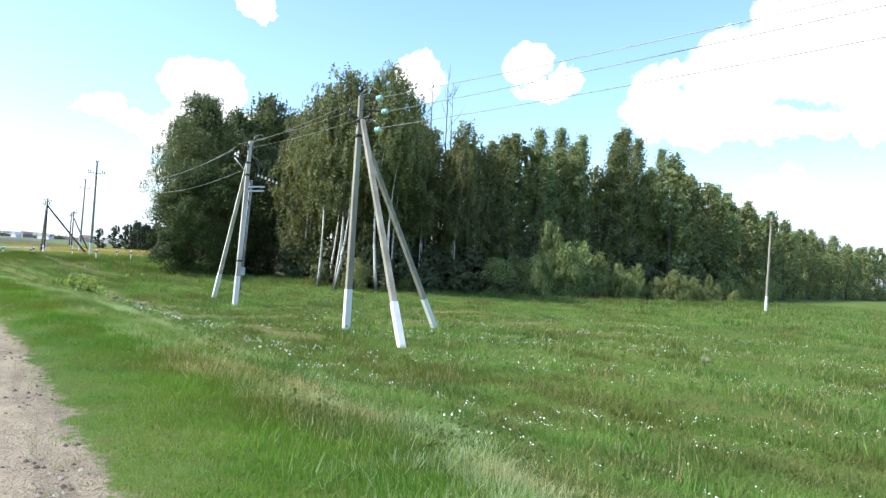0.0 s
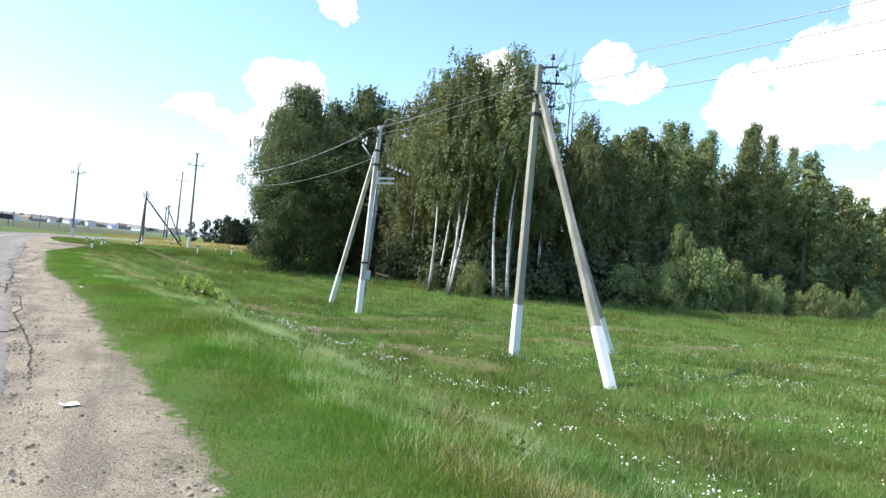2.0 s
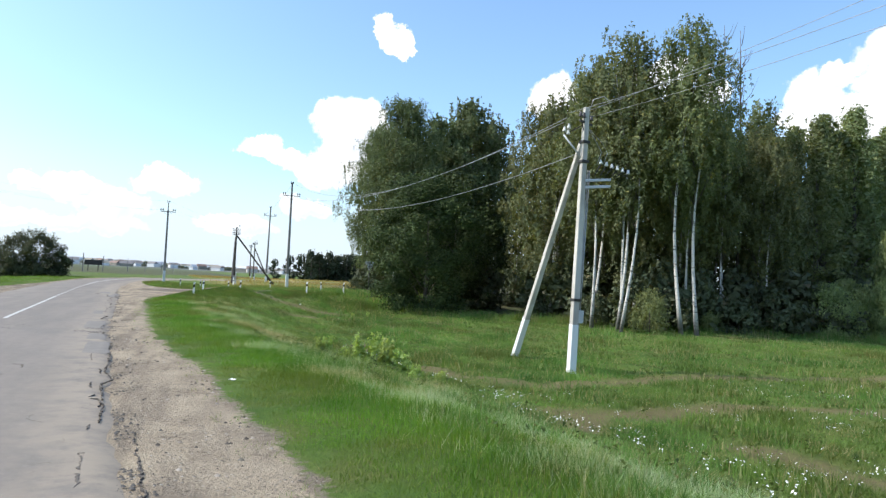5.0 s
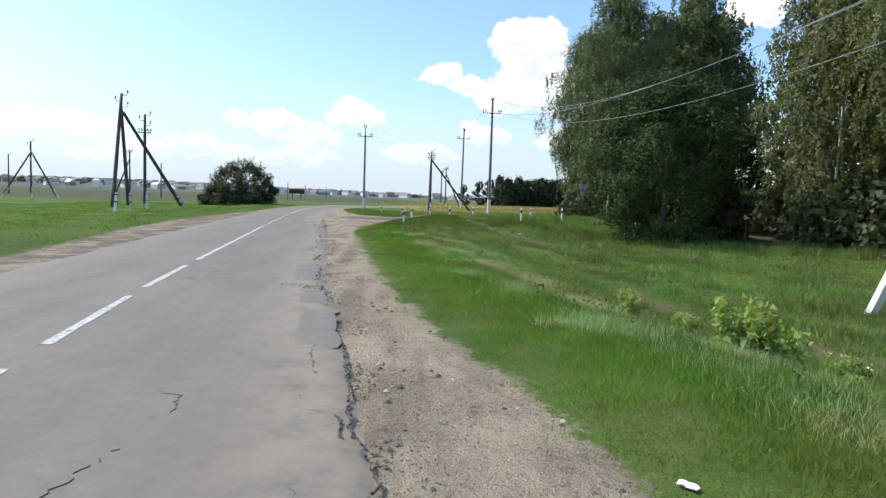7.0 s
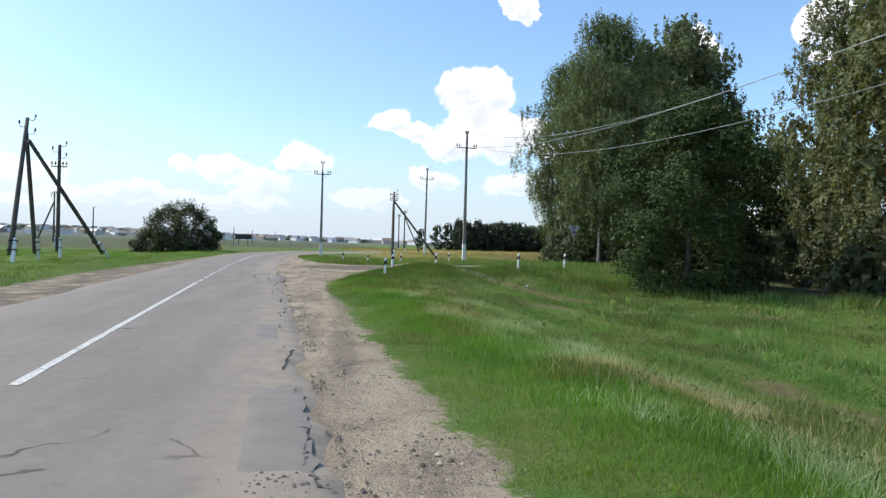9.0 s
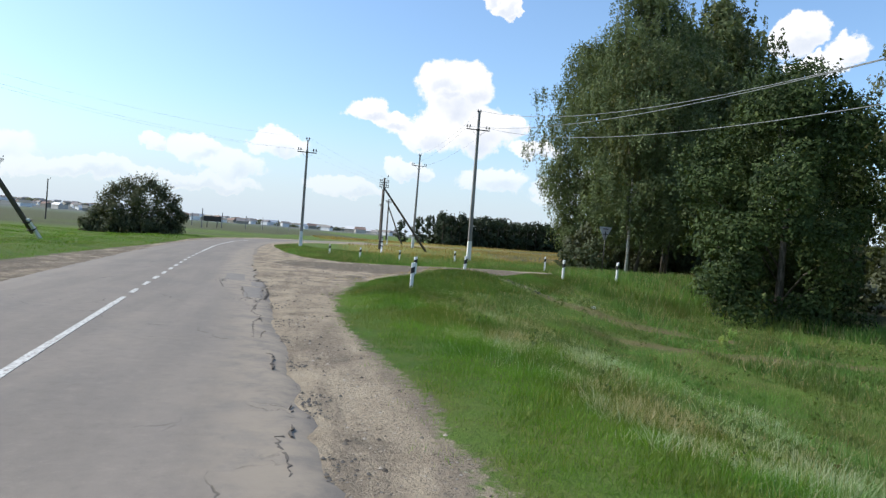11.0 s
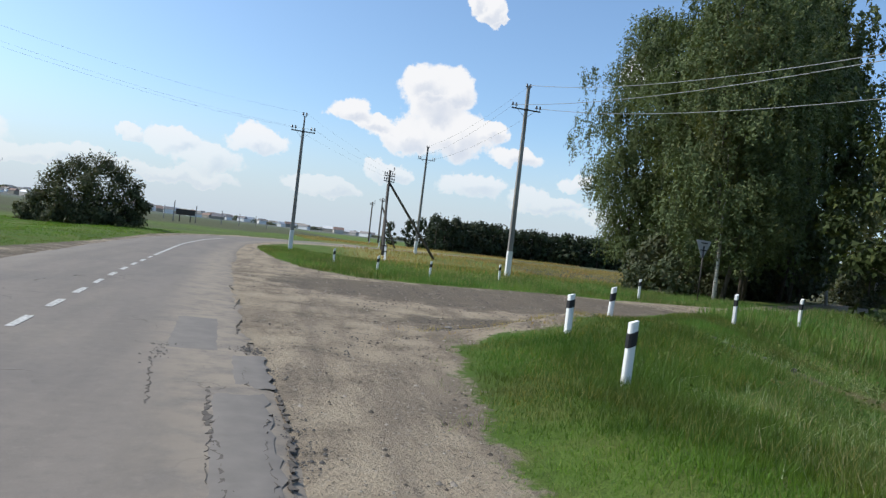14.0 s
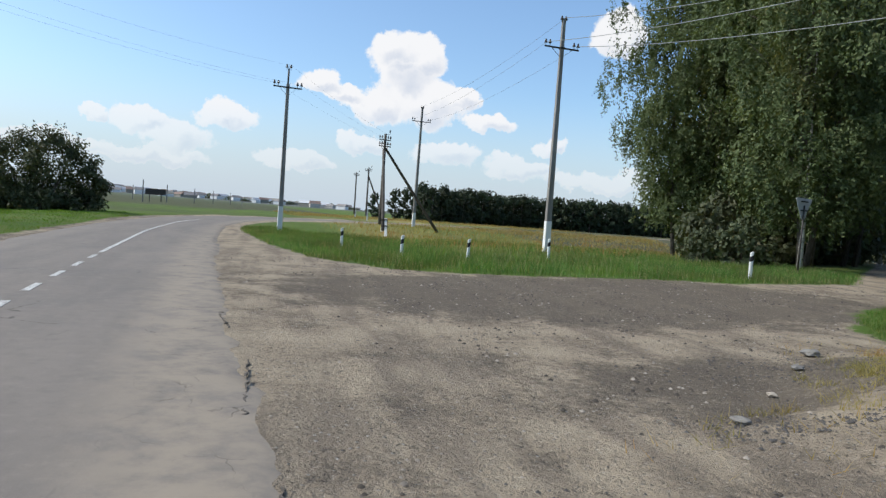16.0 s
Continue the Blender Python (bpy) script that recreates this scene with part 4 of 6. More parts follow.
def strutted_pole():
    """The second concrete pole: post, long strut towards the woods, lamp bracket and a bundle of fittings."""
    x, y = POLE_B
    pole = thing("strutted_pole", pose(x, y, B_Z, 0, 1.5, 0), "white concrete pole with one long strut", "utility pole", "meadow line poles")
    h = B_TOP - B_Z
    concrete_post(pole, h, 0.26, 0.19, 1.7, CONCRETE_PALE)
    concrete_post(pole, 0, 0.23, 0.18, 1.7, CONCRETE_PALE, (13.38 - x, 42.75 - y, rest(13.38, 42.75) - B_Z), (0, 0.16, h - 1.2), "strut", 0.4, "whitewashed foot of the strut")
    clamp_ring(pole, h - 1.3, 0.29), clamp_ring(pole, h - 2.0, 0.29), clamp_ring(pole, h - 6.9, 0.29)
    crossarm(pole, h - 0.55, 0.40, 25, 2)
    # the stand-off bracket that takes the long span, with its pale bells
    bm = bmesh.new()
    tube(bm, [(-0.05, 0.02, h - 1.85), (-0.75, 0.2, h - 1.05)], 0.03, 6)
    part("bracket", bm, ZINC, pole, "pale steel stand-off bracket")
    bm = bmesh.new()
    tube(bm, [(-0.75, 0.2, h - 1.05), (-0.05, 0.02, h - 0.62)], 0.022, 6)
    part("bracket", bm, STEEL, pole)
    for at in ((-0.72, 0.22, h - 0.92), (-0.56, 0.2, h - 0.80), (-0.60, 0.16, h - 1.02)):
        pin_insulator(pole, at, PORCELAIN, 0.9)
    # the switch frame on the other side: two beams and a slanting row of porcelain bells
    for z in (h - 2.62, h - 2.86):
        bm = bmesh.new()
        box_between(bm, (0.08, -0.06, z), (0.95, -0.34, z + 0.10), 0.09, 0.08, 0.10, 0.09, 0.008)
        part("switch_beam", bm, ZINC, pole, "pale steel beam of the switch")
    for k in range(6):
        x0 = 0.36 + 0.2 * k
        bm = bmesh.new()
        tube(bm, [(x0, -0.2 - 0.05 * k, h - 2.42 + 0.01 * k), (x0 + 0.2, -0.25 - 0.05 * k, h - 2.0 - 0.055 * k)], 0.022, 6)
        part("switch_rod", bm, STEEL, pole)
        pin_insulator(pole, (x0 + 0.2, -0.25 - 0.05 * k, h - 2.0 - 0.055 * k), PORCELAIN, 0.85)
    for x0 in (0.45, 0.7):
        bm = bmesh.new()
        tube(bm, [(x0, -0.2, h - 2.0), (x0 + 0.16, -0.18, h - 1.55), (x0 - 0.02, -0.1, h - 1.2), (0.12, -0.02, h - 0.75)], 0.010, 5)
        part("lead_loop", bm, WIRE, pole)
    bm = bmesh.new()
    tube(bm, [(0.1, 0, h - 0.2), (0.2, -0.1, h + 0.3), (0.5, -0.3, h + 0.42), (0.75, -0.4, h + 0.2)], 0.014, 6)
    part("lead_loop", bm, WIRE, pole)
    for k, dx in enumerate((0.2, 0.27, 0.33)):
        bm = bmesh.new()
        tube(bm, [(dx - 0.06, 0.12, 0.9), (dx, 0.14, 3.2), (dx * 1.15, 0.15, h - 2.2)], 0.022, 6)
        part("conduit", bm, WIRE, pole, "thin cable conduit beside the post")
    bm = bmesh.new()
    box_between(bm, (0.28, 0.1, 1.75), (0.28, 0.1, 2.2), 0.24, 0.24, 0.16, 0.16, 0.01)
    part("switch_box", bm, ZINC, pole, "small grey steel box")
    return pole


strutted_pole()
line_pole(11.9, 92.4, 11.4, 1.42, 0.92, "tall grey concrete pole with crossarm beside the field", (0, 0), 0.0, 1.5, 0.30)
line_pole(13.96, 126.3, 11.7, 1.4, 0.95, "tall grey concrete pole with crossarm in the field", (0, 0.6), 0.0, 1.4, 0.30)
line_pole(-0.43, 101.4, 9.25, 1.15, 0.80, "slender concrete pole with steel top rod beside the road bend", (0, 0), 0.95, 1.4, 0.27, None, 5)
line_pole(72.3, 42.3, 10.6, 0.9, 0.75, "far white-footed concrete pole on the meadow", (0, 1.0), 0.0, 1.6, 0.26, CONCRETE)


def wooden_post(parent, base, tip, r0=0.14, r1=0.10, stub=True, name="post"):
    a, b = Vector(base), Vector(tip)
    way = (b - a).normalized()
    bm = bmesh.new()
    steps = 6
    low = a + way * (0.5 if stub else -0.4)
    tube(bm, [low + (b - low) * (k / steps) for k in range(steps + 1)], [r0 + (r1 - r0) * k / steps for k in range(steps + 1)], 9)
    post = part(name, bm, WOOD, parent)
    if stub:
        bm = bmesh.new()
        off = Vector((0.2, -0.08, 0))
        box_between(bm, a + off - way * 0.4, a + off + way * 1.5, 0.19, 0.17, 0.17, 0.15, 0.012)
        part("stub", bm, WHITE, post, "whitewashed concrete stub")
        for s in (0.75, 1.3):
            bm = bmesh.new()
            box_between(bm, a + off * 0.5 + way * s, a + off * 0.5 + way * (s + 0.05), 0.46, 0.46, 0.36, 0.36, 0.004)
            part("wire_binding", bm, STEEL, post)
    return post


def hook_insulators(parent, height, rows, reach=0.42, turn=0.0):
    for k, drop in enumerate(rows):
        s = -1 if k % 2 else 1
        q = Matrix.Rotation(radians(turn), 4, "Z")
        bm = bmesh.new()
        tube(bm, [q @ Vector((0, 0, height - drop)), q @ Vector((s * reach * 0.8, 0, height - drop - 0.02)), q @ Vector((s * reach, 0, height - drop + 0.14))], 0.02, 6)
        part("hook", bm, STEEL, parent)
        pin_insulator(parent, q @ Vector((s * reach, 0, height - drop + 0.2)))


def wooden_pole(x, y, height, label, legs=(), arms=(), hooks=(), stub=True, turn=0.0, group="village line poles", r=0.14, foot=(0, 0)):
    z = rest(x, y)
    pole = thing("wooden_pole", pose(x, y, z), label, "utility pole", group)
    wooden_post(pole, (foot[0], foot[1], rest(x + foot[0], y + foot[1]) - z), (0, 0, height), r, r * 0.72, stub)
    for lx, ly, meet, has_stub in legs:
        wooden_post(pole, (lx, ly, rest(x + lx, y + ly) - z), (0.08 * np.sign(lx), 0.06 * np.sign(ly), meet), r * 0.95, r * 0.75, has_stub, "strut")
    for drop, half in arms:
        crossarm(pole, height - drop, half, turn, 2)
    hook_insulators(pole, height, hooks, 0.42, turn)
    return pole


wooden_pole(-18.55, 79.6, 8.75, "dark wooden three-legged pole with steel hooks", [(-0.6, 3.4, 8.0, True), (3.0, 6.0, 7.4, True)], [], (0.1, 0.55, 0.95), True, 15, "village line poles", 0.15, (0.5, -3.4))
wooden_pole(-18.6, 85.2, 7.9, "dark wooden pole with four hooked insulators", [], [(1.5, 0.5)], (0.1, 0.5, 0.9), True, 10)
wooden_pole(8.3, 115.4, 7.75, "dark wooden pole with long strut in the field", [(-0.6, -4.2, 6.4, True), (5.6, 2.5, 6.6, False)], [(0.5, 0.55), (1.0, 0.55)], (0.05,), True, 20)
wooden_pole(15.7, 160.5, 7.6, "far dark wooden pole with strut in the field", [(3.2, 2.5, 6.2, False)], [(0.5, 0.5)], (0.05,), True)
wooden_pole(16.6, 176, 7.6, "far thin wooden pole in the field", [], [(0.5, 0.45)], (0.05,), True)
wooden_pole(-38.0, 141, 7.9, "far wooden pole with strut on the meadow", [(-3.4, 2.6, 6.3, False)], [(0.4, 0.5)], (0.05, 0.9), True)
wooden_pole(-47.5, 129, 7.9, "far wooden three-legged pole on the meadow", [(-4.2, 0.5, 6.2, True), (4.0, -1.0, 6.4, True)], [], (0.1, 0.6), True)
wooden_pole(-66, 161, 7.4, "far bare wooden pole on the meadow", [], [], (0.1,), False)
wooden_pole(-44.5, 181, 7.4, "far bare wooden pole beside the bush", [], [], (0.1,), False)
for az, far, tall in ((-7.3, 235, 4.4), (-6.6, 165, 5.0), (-4.9, 195, 4.6), (-2.9, 225, 4.6), (-1.5, 250, 4.6), (-0.2, 280, 4.6), (0.7, 310, 4.2)):
    px, py = -3.0 + far * math.sin(radians(az)), 60.0 + far * math.cos(radians(az))
    far_pole = thing("far_pole", pose(px, py, rest(px, py)), "far bare concrete pole beside the field", "utility pole", "far field poles")
    concrete_post(far_pole, tall, 0.26, 0.2, 0, CONCRETE_GREY)


def billboard():
    x, y = -22.0, 250.0
    board = thing("billboard", pose(x, y, rest(x, y), 0, 0, -6), "far dark roadside board on two posts", "billboard")
    for dx in (-1.4, 1.4):
        bm = bmesh.new()
        box_between(bm, (dx, 0, -0.4), (dx, 0, 1.9), 0.2, 0.2, 0.2, 0.2, 0.01)
        part("post", bm, STEEL, board)
    bm = bmesh.new()
    box_between(bm, (0, 0, 1.8), (0, 0, 3.3), 5.0, 5.0, 0.15, 0.15, 0.02)
    part("panel", bm, STEEL, board, "dark back of the board")


billboard()


def wire(a, b, sag, radius=0.008, label="thin aluminium overhead wire between poles"):
    a, b = Vector(a), Vector(b)
    bm = bmesh.new()
    steps = 22
    tube(bm, [a.lerp(b, k / steps) - Vector((0, 0, sag * 4 * (k / steps) * (1 - k / steps))) for k in range(steps + 1)], radius, 4)
    me = bpy.data.meshes.new("overhead_wire")
    bm.to_mesh(me), bm.free()
    me.materials.append(WIRE)
    return tagged(new("overhead_wire", me), label, "wire", "overhead wires")


AX, AY = POLE_A
BX, BY = POLE_B
SOUTH = Vector((22.0, -14.0, 0))
for (dx, dy, z), (ex, ez) in zip(((0.62, -0.6, A_TOP - 0.05), (0.92, -0.6, A_TOP - 0.6), (0.62, -0.65, A_TOP - 1.35)), ((0.0, 9.25), (0.3, 9.4), (0.0, 8.45))):
    wire((AX + dx, AY + dy, z), SOUTH + Vector((ex, 0, ez)), 0.35, 0.013, "thin aluminium overhead wire from the corner pole")
for (dx, z), (ex, ez) in zip(((0.0, A_TOP - 0.1), (-0.5, A_TOP - 0.75), (0.5, A_TOP - 0.75)), ((0.1, B_TOP - 0.2), (-0.5, B_TOP - 0.3), (0.5, B_TOP - 0.3))):
    wire((AX + dx, AY, z), (BX + ex, BY, ez), 0.12)
C_Z = rest(11.9, 92.4)
F_Z = rest(13.96, 126.3)
for dx, z, ex, ez, sag in ((-0.5, 7.6, 0.0, 11.45, 2.1), (-0.62, 7.42, -0.85, 10.17, 1.65), (0.05, 6.4, 0.85, 10.17, 1.85)):
    wire((BX + dx, BY + 0.1, z), (11.9 + ex, 92.4, C_Z + ez), sag, 0.013)
for ex, drop in ((-0.85, 1.25), (0.85, 1.25), (0.11, -0.08)):
    wire((11.9 + ex, 92.4, C_Z + 11.4 - drop), (13.96 + ex, 126.3, F_Z + 11.7 - drop), 0.5)
D_Z = rest(-0.43, 101.4)
for ex, drop in ((-0.75, 0.95), (0.75, 0.95), (0.1, -0.1)):
    wire((-0.43 + ex, 101.4, D_Z + 9.25 - drop), (-18.55 + ex * 0.6, 79.6, rest(-18.55, 79.6) + 8.75 - max(drop, 0) * 0.6), 0.6, 0.003)
    wire((-0.43 + ex, 101.4, D_Z + 9.25 - drop), (8.3 + ex * 0.6, 115.4, rest(8.3, 115.4) + 7.75 - max(drop, 0) * 0.6), 0.15, 0.003)


# ---- guide posts and the sign ----
def guide_post_model():
    post = thing("guide_post", pose(1.8, 61.5, rest(1.8, 61.5)), "white plastic roadside guide post with black band", "guide post", "guide posts at the turning")
    w, d, h = 0.100, 0.075, 0.88
    outline = [(-w / 2, -d / 2), (-w * 0.2, -d / 2 - 0.012), (w * 0.2, -d / 2 - 0.012), (w / 2, -d / 2), (w / 2, d / 2), (-w / 2, d / 2)]
    n = len(outline)

    def slab(z_low, z_high, grow):
        bm = bmesh.new()
        low = [bm.verts.new((x * (1 + grow), y * (1 + grow), z_low(x))) for x, y in outline]
        high = [bm.verts.new((x * (1 + grow), y * (1 + grow), z_high(x))) for x, y in outline]
        bm.faces.new(low[::-1]), bm.faces.new(high)
        for k in range(n):
            bm.faces.new((low[k], low[(k + 1) % n], high[(k + 1) % n], high[k]))
        return bm

    body = slab(lambda x: -0.3, lambda x: h - 0.04 + 0.55 * x * (1 if x < 0 else 0.4), 0.0)
    bmesh.ops.bevel(body, geom=list(body.edges), offset=0.006, segments=1, affect="EDGES")
    part("body", body, WHITE, post)
    part("band", slab(lambda x: h - 0.34 + 0.5 * x, lambda x: h - 0.17 + 0.5 * x, 0.05), BLACK, post, "slanted black band")
    return post


guide_post = guide_post_model()
for k, (x, y) in enumerate(((2.28, 64.3), (4.83, 67.55), (9.92, 69.94), (13.0, 70.95), (13.0, 79.7), (9.5, 87.2), (5.4, 85.6), (2.9, 85.8), (1.2, 88.9))):
    lean = ((-2, 1.5), (1, 3.0), (0, 1), (2, -1), (0, 0), (1, -2), (-1, 2), (2, 1), (0, -1))[k]
    stand = Matrix.Diagonal((1, 1, 0.72 if k == 0 else 1, 1))
    copy_thing(guide_post, pose(x, y, (rest(x, y), rest(x, y) - 0.04, 0.25, 0.29, 0.20)[k] if k < 5 else rest(x, y) - 0.04, lean[0], lean[1], (8, -5, 30, 25, -20, 3, -4, 6, 0)[k]) @ stand)
guide_post.matrix_basis = pose(1.64, 61.4, 0.06, 1, 1.2, -6)


def yield_sign():
    x, y = 18.4, 83.2
    z = rest(x, y)
    sign = thing("road_sign", pose(x, y, z, 0, 1, 8), "grey back of a triangular give-way sign on a thin dark post", "road sign")
    bm = bmesh.new()
    tube(bm, [(0, 0, -0.4), (0, 0, 2.75)], 0.035, 8)
    part("post", bm, STEEL, sign)
    bm = bmesh.new()
    s, top = 0.47, 2.98
    corners = [(-s, top), (-s * 0.93, top + 0.05), (s * 0.93, top + 0.05), (s, top), (0.06, top - 0.80), (-0.06, top - 0.80)]
    front = [bm.verts.new((x, 0.05, z)) for x, z in corners]
    rear = [bm.verts.new((x, 0.035, z)) for x, z in corners]
    bm.faces.new(front[::-1]), bm.faces.new(rear)
    for k in range(len(corners)):
        bm.faces.new((front[k], front[(k + 1) % 6], rear[(k + 1) % 6], rear[k]))
    part("plate", bm, ZINC, sign, "dull zinc back of the plate")
    for zz in (2.55, 2.9):
        bm = bmesh.new()
        box_between(bm, (-0.2, -0.0, zz), (0.2, -0.0, zz), 0.03, 0.03, 0.05, 0.05, 0.004)
        part("bracket", bm, STEEL, sign)
    return sign


yield_sign()


# ---- trees ----
def leaf_mesh(name, centres, sizes, rng, mat, up=0.35, slim=0.34, outward=None):
    """Small pointed leaves or leaf sprays, one loose triangle each, turned outwards from their bough where it is given."""
    n = len(centres)
    a = rng.normal(size=(n, 3))
    a[:, 2] -= up
    if outward is not None:
        face = outward + rng.normal(size=(n, 3)) * 0.55
        face /= np.linalg.norm(face, axis=1)[:, None] + 1e-6
        a -= face * (a * face).sum(1)[:, None]
        a /= np.linalg.norm(a, axis=1)[:, None] + 1e-6
        b = np.cross(face, a)
    else:
        a /= np.linalg.norm(a, axis=1)[:, None]
        b = rng.normal(size=(n, 3))
        b -= a * (a * b).sum(1)[:, None]
    b /= np.linalg.norm(b, axis=1)[:, None] + 1e-6
    s = np.asarray(sizes)[:, None] * 1.15
    v = np.stack([centres - a * s * 0.35 - b * s * slim, centres - a * s * 0.35 + b * s * slim, centres + a * s * 0.65], 1).reshape(-1, 3)
    return fast_mesh(name, v, np.arange(3 * n).reshape(-1, 3), mat)


def trunk_mesh(bm, pts, radii, sides=8):
    tube(bm, pts, radii, sides)


def clump_model(seed, height, spread, leaves, mat, label, name, low=0.05, leaf=0.3, clumps=90, bark=None, group="wood edge trees", category="tree", pointed=0.0, flat=0.0, tight=1.0, shoots=0):
    """A broad crown of many leafy clumps carried on forking limbs."""
    rng = np.random.RandomState(seed)
    tree = thing(name, pose(0, 0, 0), label, category, group)
    bm = bmesh.new()
    r0 = 0.05 + height * 0.012
    top = np.array([rng.uniform(-0.3, 0.3), rng.uniform(-0.3, 0.3), height * 0.86])
    trunk_mesh(bm, [(0, 0, -0.3), top * 0.3, top * 0.65, top], [r0 * 1.2, r0 * 0.8, r0 * 0.45, 0.02])
    centres = []
    for k in range(clumps):
        t = low + (1 - low) * ((k + rng.uniform(0, 1)) / clumps)
        if pointed:
            prof = (1 - t) ** pointed * min(1.0, (t - low) * 6 + 0.35)
        else:
            prof = math.sin(math.pi * min(1, 0.14 + 0.84 * t ** (0.85 + flat))) ** 0.62
        turn = rng.uniform(0, 2 * math.pi)
        lump = 1 + 0.22 * math.sin(3 * turn + seed) + 0.14 * math.sin(5 * turn + 7 * t)
        reach = spread * prof * lump * (rng.uniform(0.25, 1.0) ** 0.45)
        c = np.array([math.cos(turn) * reach, math.sin(turn) * reach, height * t])
        centres.append(c)
        if k % 6 == 0:
            z0 = max(0.0, c[2] - reach * (0.8 if not pointed else 0.2)) * 0.8
            base = top * min(0.95, z0 / top[2])
            trunk_mesh(bm, [base, (base + c) / 2 + np.array([0, 0, 0.15 * reach]), c], [r0 * 0.35 * (1 - t) + 0.02, r0 * 0.2 * (1 - t) + 0.014, 0.008], 3)
    for _ in range(shoots):
        turn, reach = rng.uniform(0, 6.28), spread * rng.uniform(0.1, 0.95)
        centres.append(np.array([math.cos(turn) * reach, math.sin(turn) * reach, height * rng.uniform(0.55, 1.12) * (1.05 - 0.5 * reach / spread)]))
    per = int(leaves / (clumps + shoots))
    pts, size, out = [], [], []
    for c in centres:
        wide = tight * spread * rng.uniform(0.13, 0.24) * (0.7 if pointed else 1.0)
        q = np.clip(rng.normal(size=(per, 3)), -1.5, 1.5) * np.array([wide, wide, wide * (0.75 if not pointed else 1.15)])
        pts.append(np.maximum(c + q, [-99, -99, 0.06]))
        away = q / (np.linalg.norm(q, axis=1)[:, None] + 1e-6) + 0.55 * np.array([c[0], c[1], 0.0]) / (math.hypot(c[0], c[1]) + 0.3) + np.array([0, 0, 0.35])
        out.append(away / (np.linalg.norm(away, axis=1)[:, None] + 1e-6))
        size.append(leaf * rng.uniform(0.5, 1.3, per))
    part("trunk", bm, bark or BARK, tree)
    child("crown", leaf_mesh("crown", np.concatenate(pts), np.concatenate(size), rng, mat, 0.3, 0.4, np.concatenate(out)), tree)
    return tree


def hanging_model(seed, height, spread, low, label, name, clumps=80, strands=7, per=16, leaf=0.26, hang=1.3, stems=1, wide=0.62, peak=0.42, mat=None, slant=None, bark=None):
    """A birch: white stems, dark limbs and a billowing crown of hanging leafy strands."""
    rng = np.random.RandomState(seed)
    tree = thing(name, pose(0, 0, 0), label, "tree", "wood edge trees")
    bm = bmesh.new()
    axes = []
    for k in range(stems):
        lean = rng.uniform(-1, 1, 2) * height * (0.035 if stems == 1 else 0.07)
        if slant is not None:
            lean = np.array(slant) * height * (1 if k == 0 else -0.6)
        foot = rng.uniform(-0.6, 0.6, 2) * (stems > 1)
        bend = rng.uniform(-1, 1, 2) * height * 0.032
        pts = [np.array([foot[0] + lean[0] * t + bend[0] * math.sin(3 * t), foot[1] + lean[1] * t + bend[1] * math.sin(3.6 * t), height * 0.86 * t]) for t in np.linspace(0, 1, 9)]
        axes.append(pts)
        r0 = height * 0.0070 / stems ** 0.25
        first_point = pts[0] - np.array([0, 0, 0.3])
        trunk_mesh(bm, [first_point] + pts[1:], [max(r0 * (1 - 0.93 * t) * (1.3 if t == 0 else 1), 0.012) for t in np.linspace(0, 1, 9)])
    limbs = bmesh.new()
    centres, size, out = [], [], []
    for k in range(clumps):
        t = low + (1 - low) * (k + rng.uniform(0, 1)) / clumps
        u = (t - low) / (1 - low)
        prof = min(1.0, 0.45 + u / peak * 0.55) if u < peak else max(0.06, (1 - ((u - peak) / (1 - peak)) ** 2.0)) ** 0.75
        turn = rng.uniform(0, 2 * math.pi)
        lump = 1 + 0.15 * math.sin(3 * turn + 6 * t + seed) + 0.16 * math.sin(5 * turn + 13 * t + seed)
        reach = spread * prof * lump * rng.uniform(0.15, 1.0) ** 0.42
        axis = axes[k % stems]
        c = np.array([math.cos(turn) * reach, math.sin(turn) * reach, height * t]) + axis[min(8, int(t * 8))] * np.array([0.7, 0.7, 0])
        if k % 3 == 0:
            root = axis[max(1, min(8, int((t - 0.10 * reach / spread) * 8)))]
            trunk_mesh(limbs, [root, (root + c) / 2 + np.array([0, 0, 0.12 * reach]), c], [0.018 + 0.05 * (1 - t), 0.018, 0.007], 3)
        for _ in range(strands):
            p = c + np.clip(rng.normal(size=3), -1.6, 1.6) * np.array([wide, wide, wide * 0.55])
            long = hang * rng.uniform(0.4, 1.25)
            v = rng.uniform(0, 1, per)
            swing = rng.normal(size=2) * 0.18
            q = np.stack([p[0] + swing[0] * v + rng.normal(size=per) * 0.09, p[1] + swing[1] * v + rng.normal(size=per) * 0.09, np.maximum(p[2] - long * v, 0.15)], 1)
            centres.append(q)
            away = np.array([p[0] - c[0], p[1] - c[1], 0.0]) / wide + 0.9 * np.array([c[0], c[1], 0.0]) / (math.hypot(c[0], c[1]) + 0.3) + np.array([0, 0, 0.45 + 0.5 * (p[2] - c[2]) / wide])
            out.append(np.repeat((away / (np.linalg.norm(away) + 1e-6))[None], per, 0))
            size.append(leaf * rng.uniform(0.55, 1.3, per))
    part("trunk", bm, bark or BIRCH_BARK, tree, "" if bark else "white birch trunk with dark scars")
    tagged(part("branchwork", limbs, BARK, tree), kind="stuff")
    child("crown", leaf_mesh("crown", np.concatenate(centres), np.concatenate(size), rng, mat or BIRCH_LEAF, 0.9, 0.32, np.concatenate(out)), tree)
    return tree


def plant(model, x, y, turn=0.0, scale=1.0, tall=None, sink=0.05, label=""):
    m = pose(x, y, rest(x, y, sink), 0, 0, turn) @ Matrix.Diagonal((scale, scale, tall or scale, 1))
    ob = copy_thing(model, m)
    return tagged(ob, label)


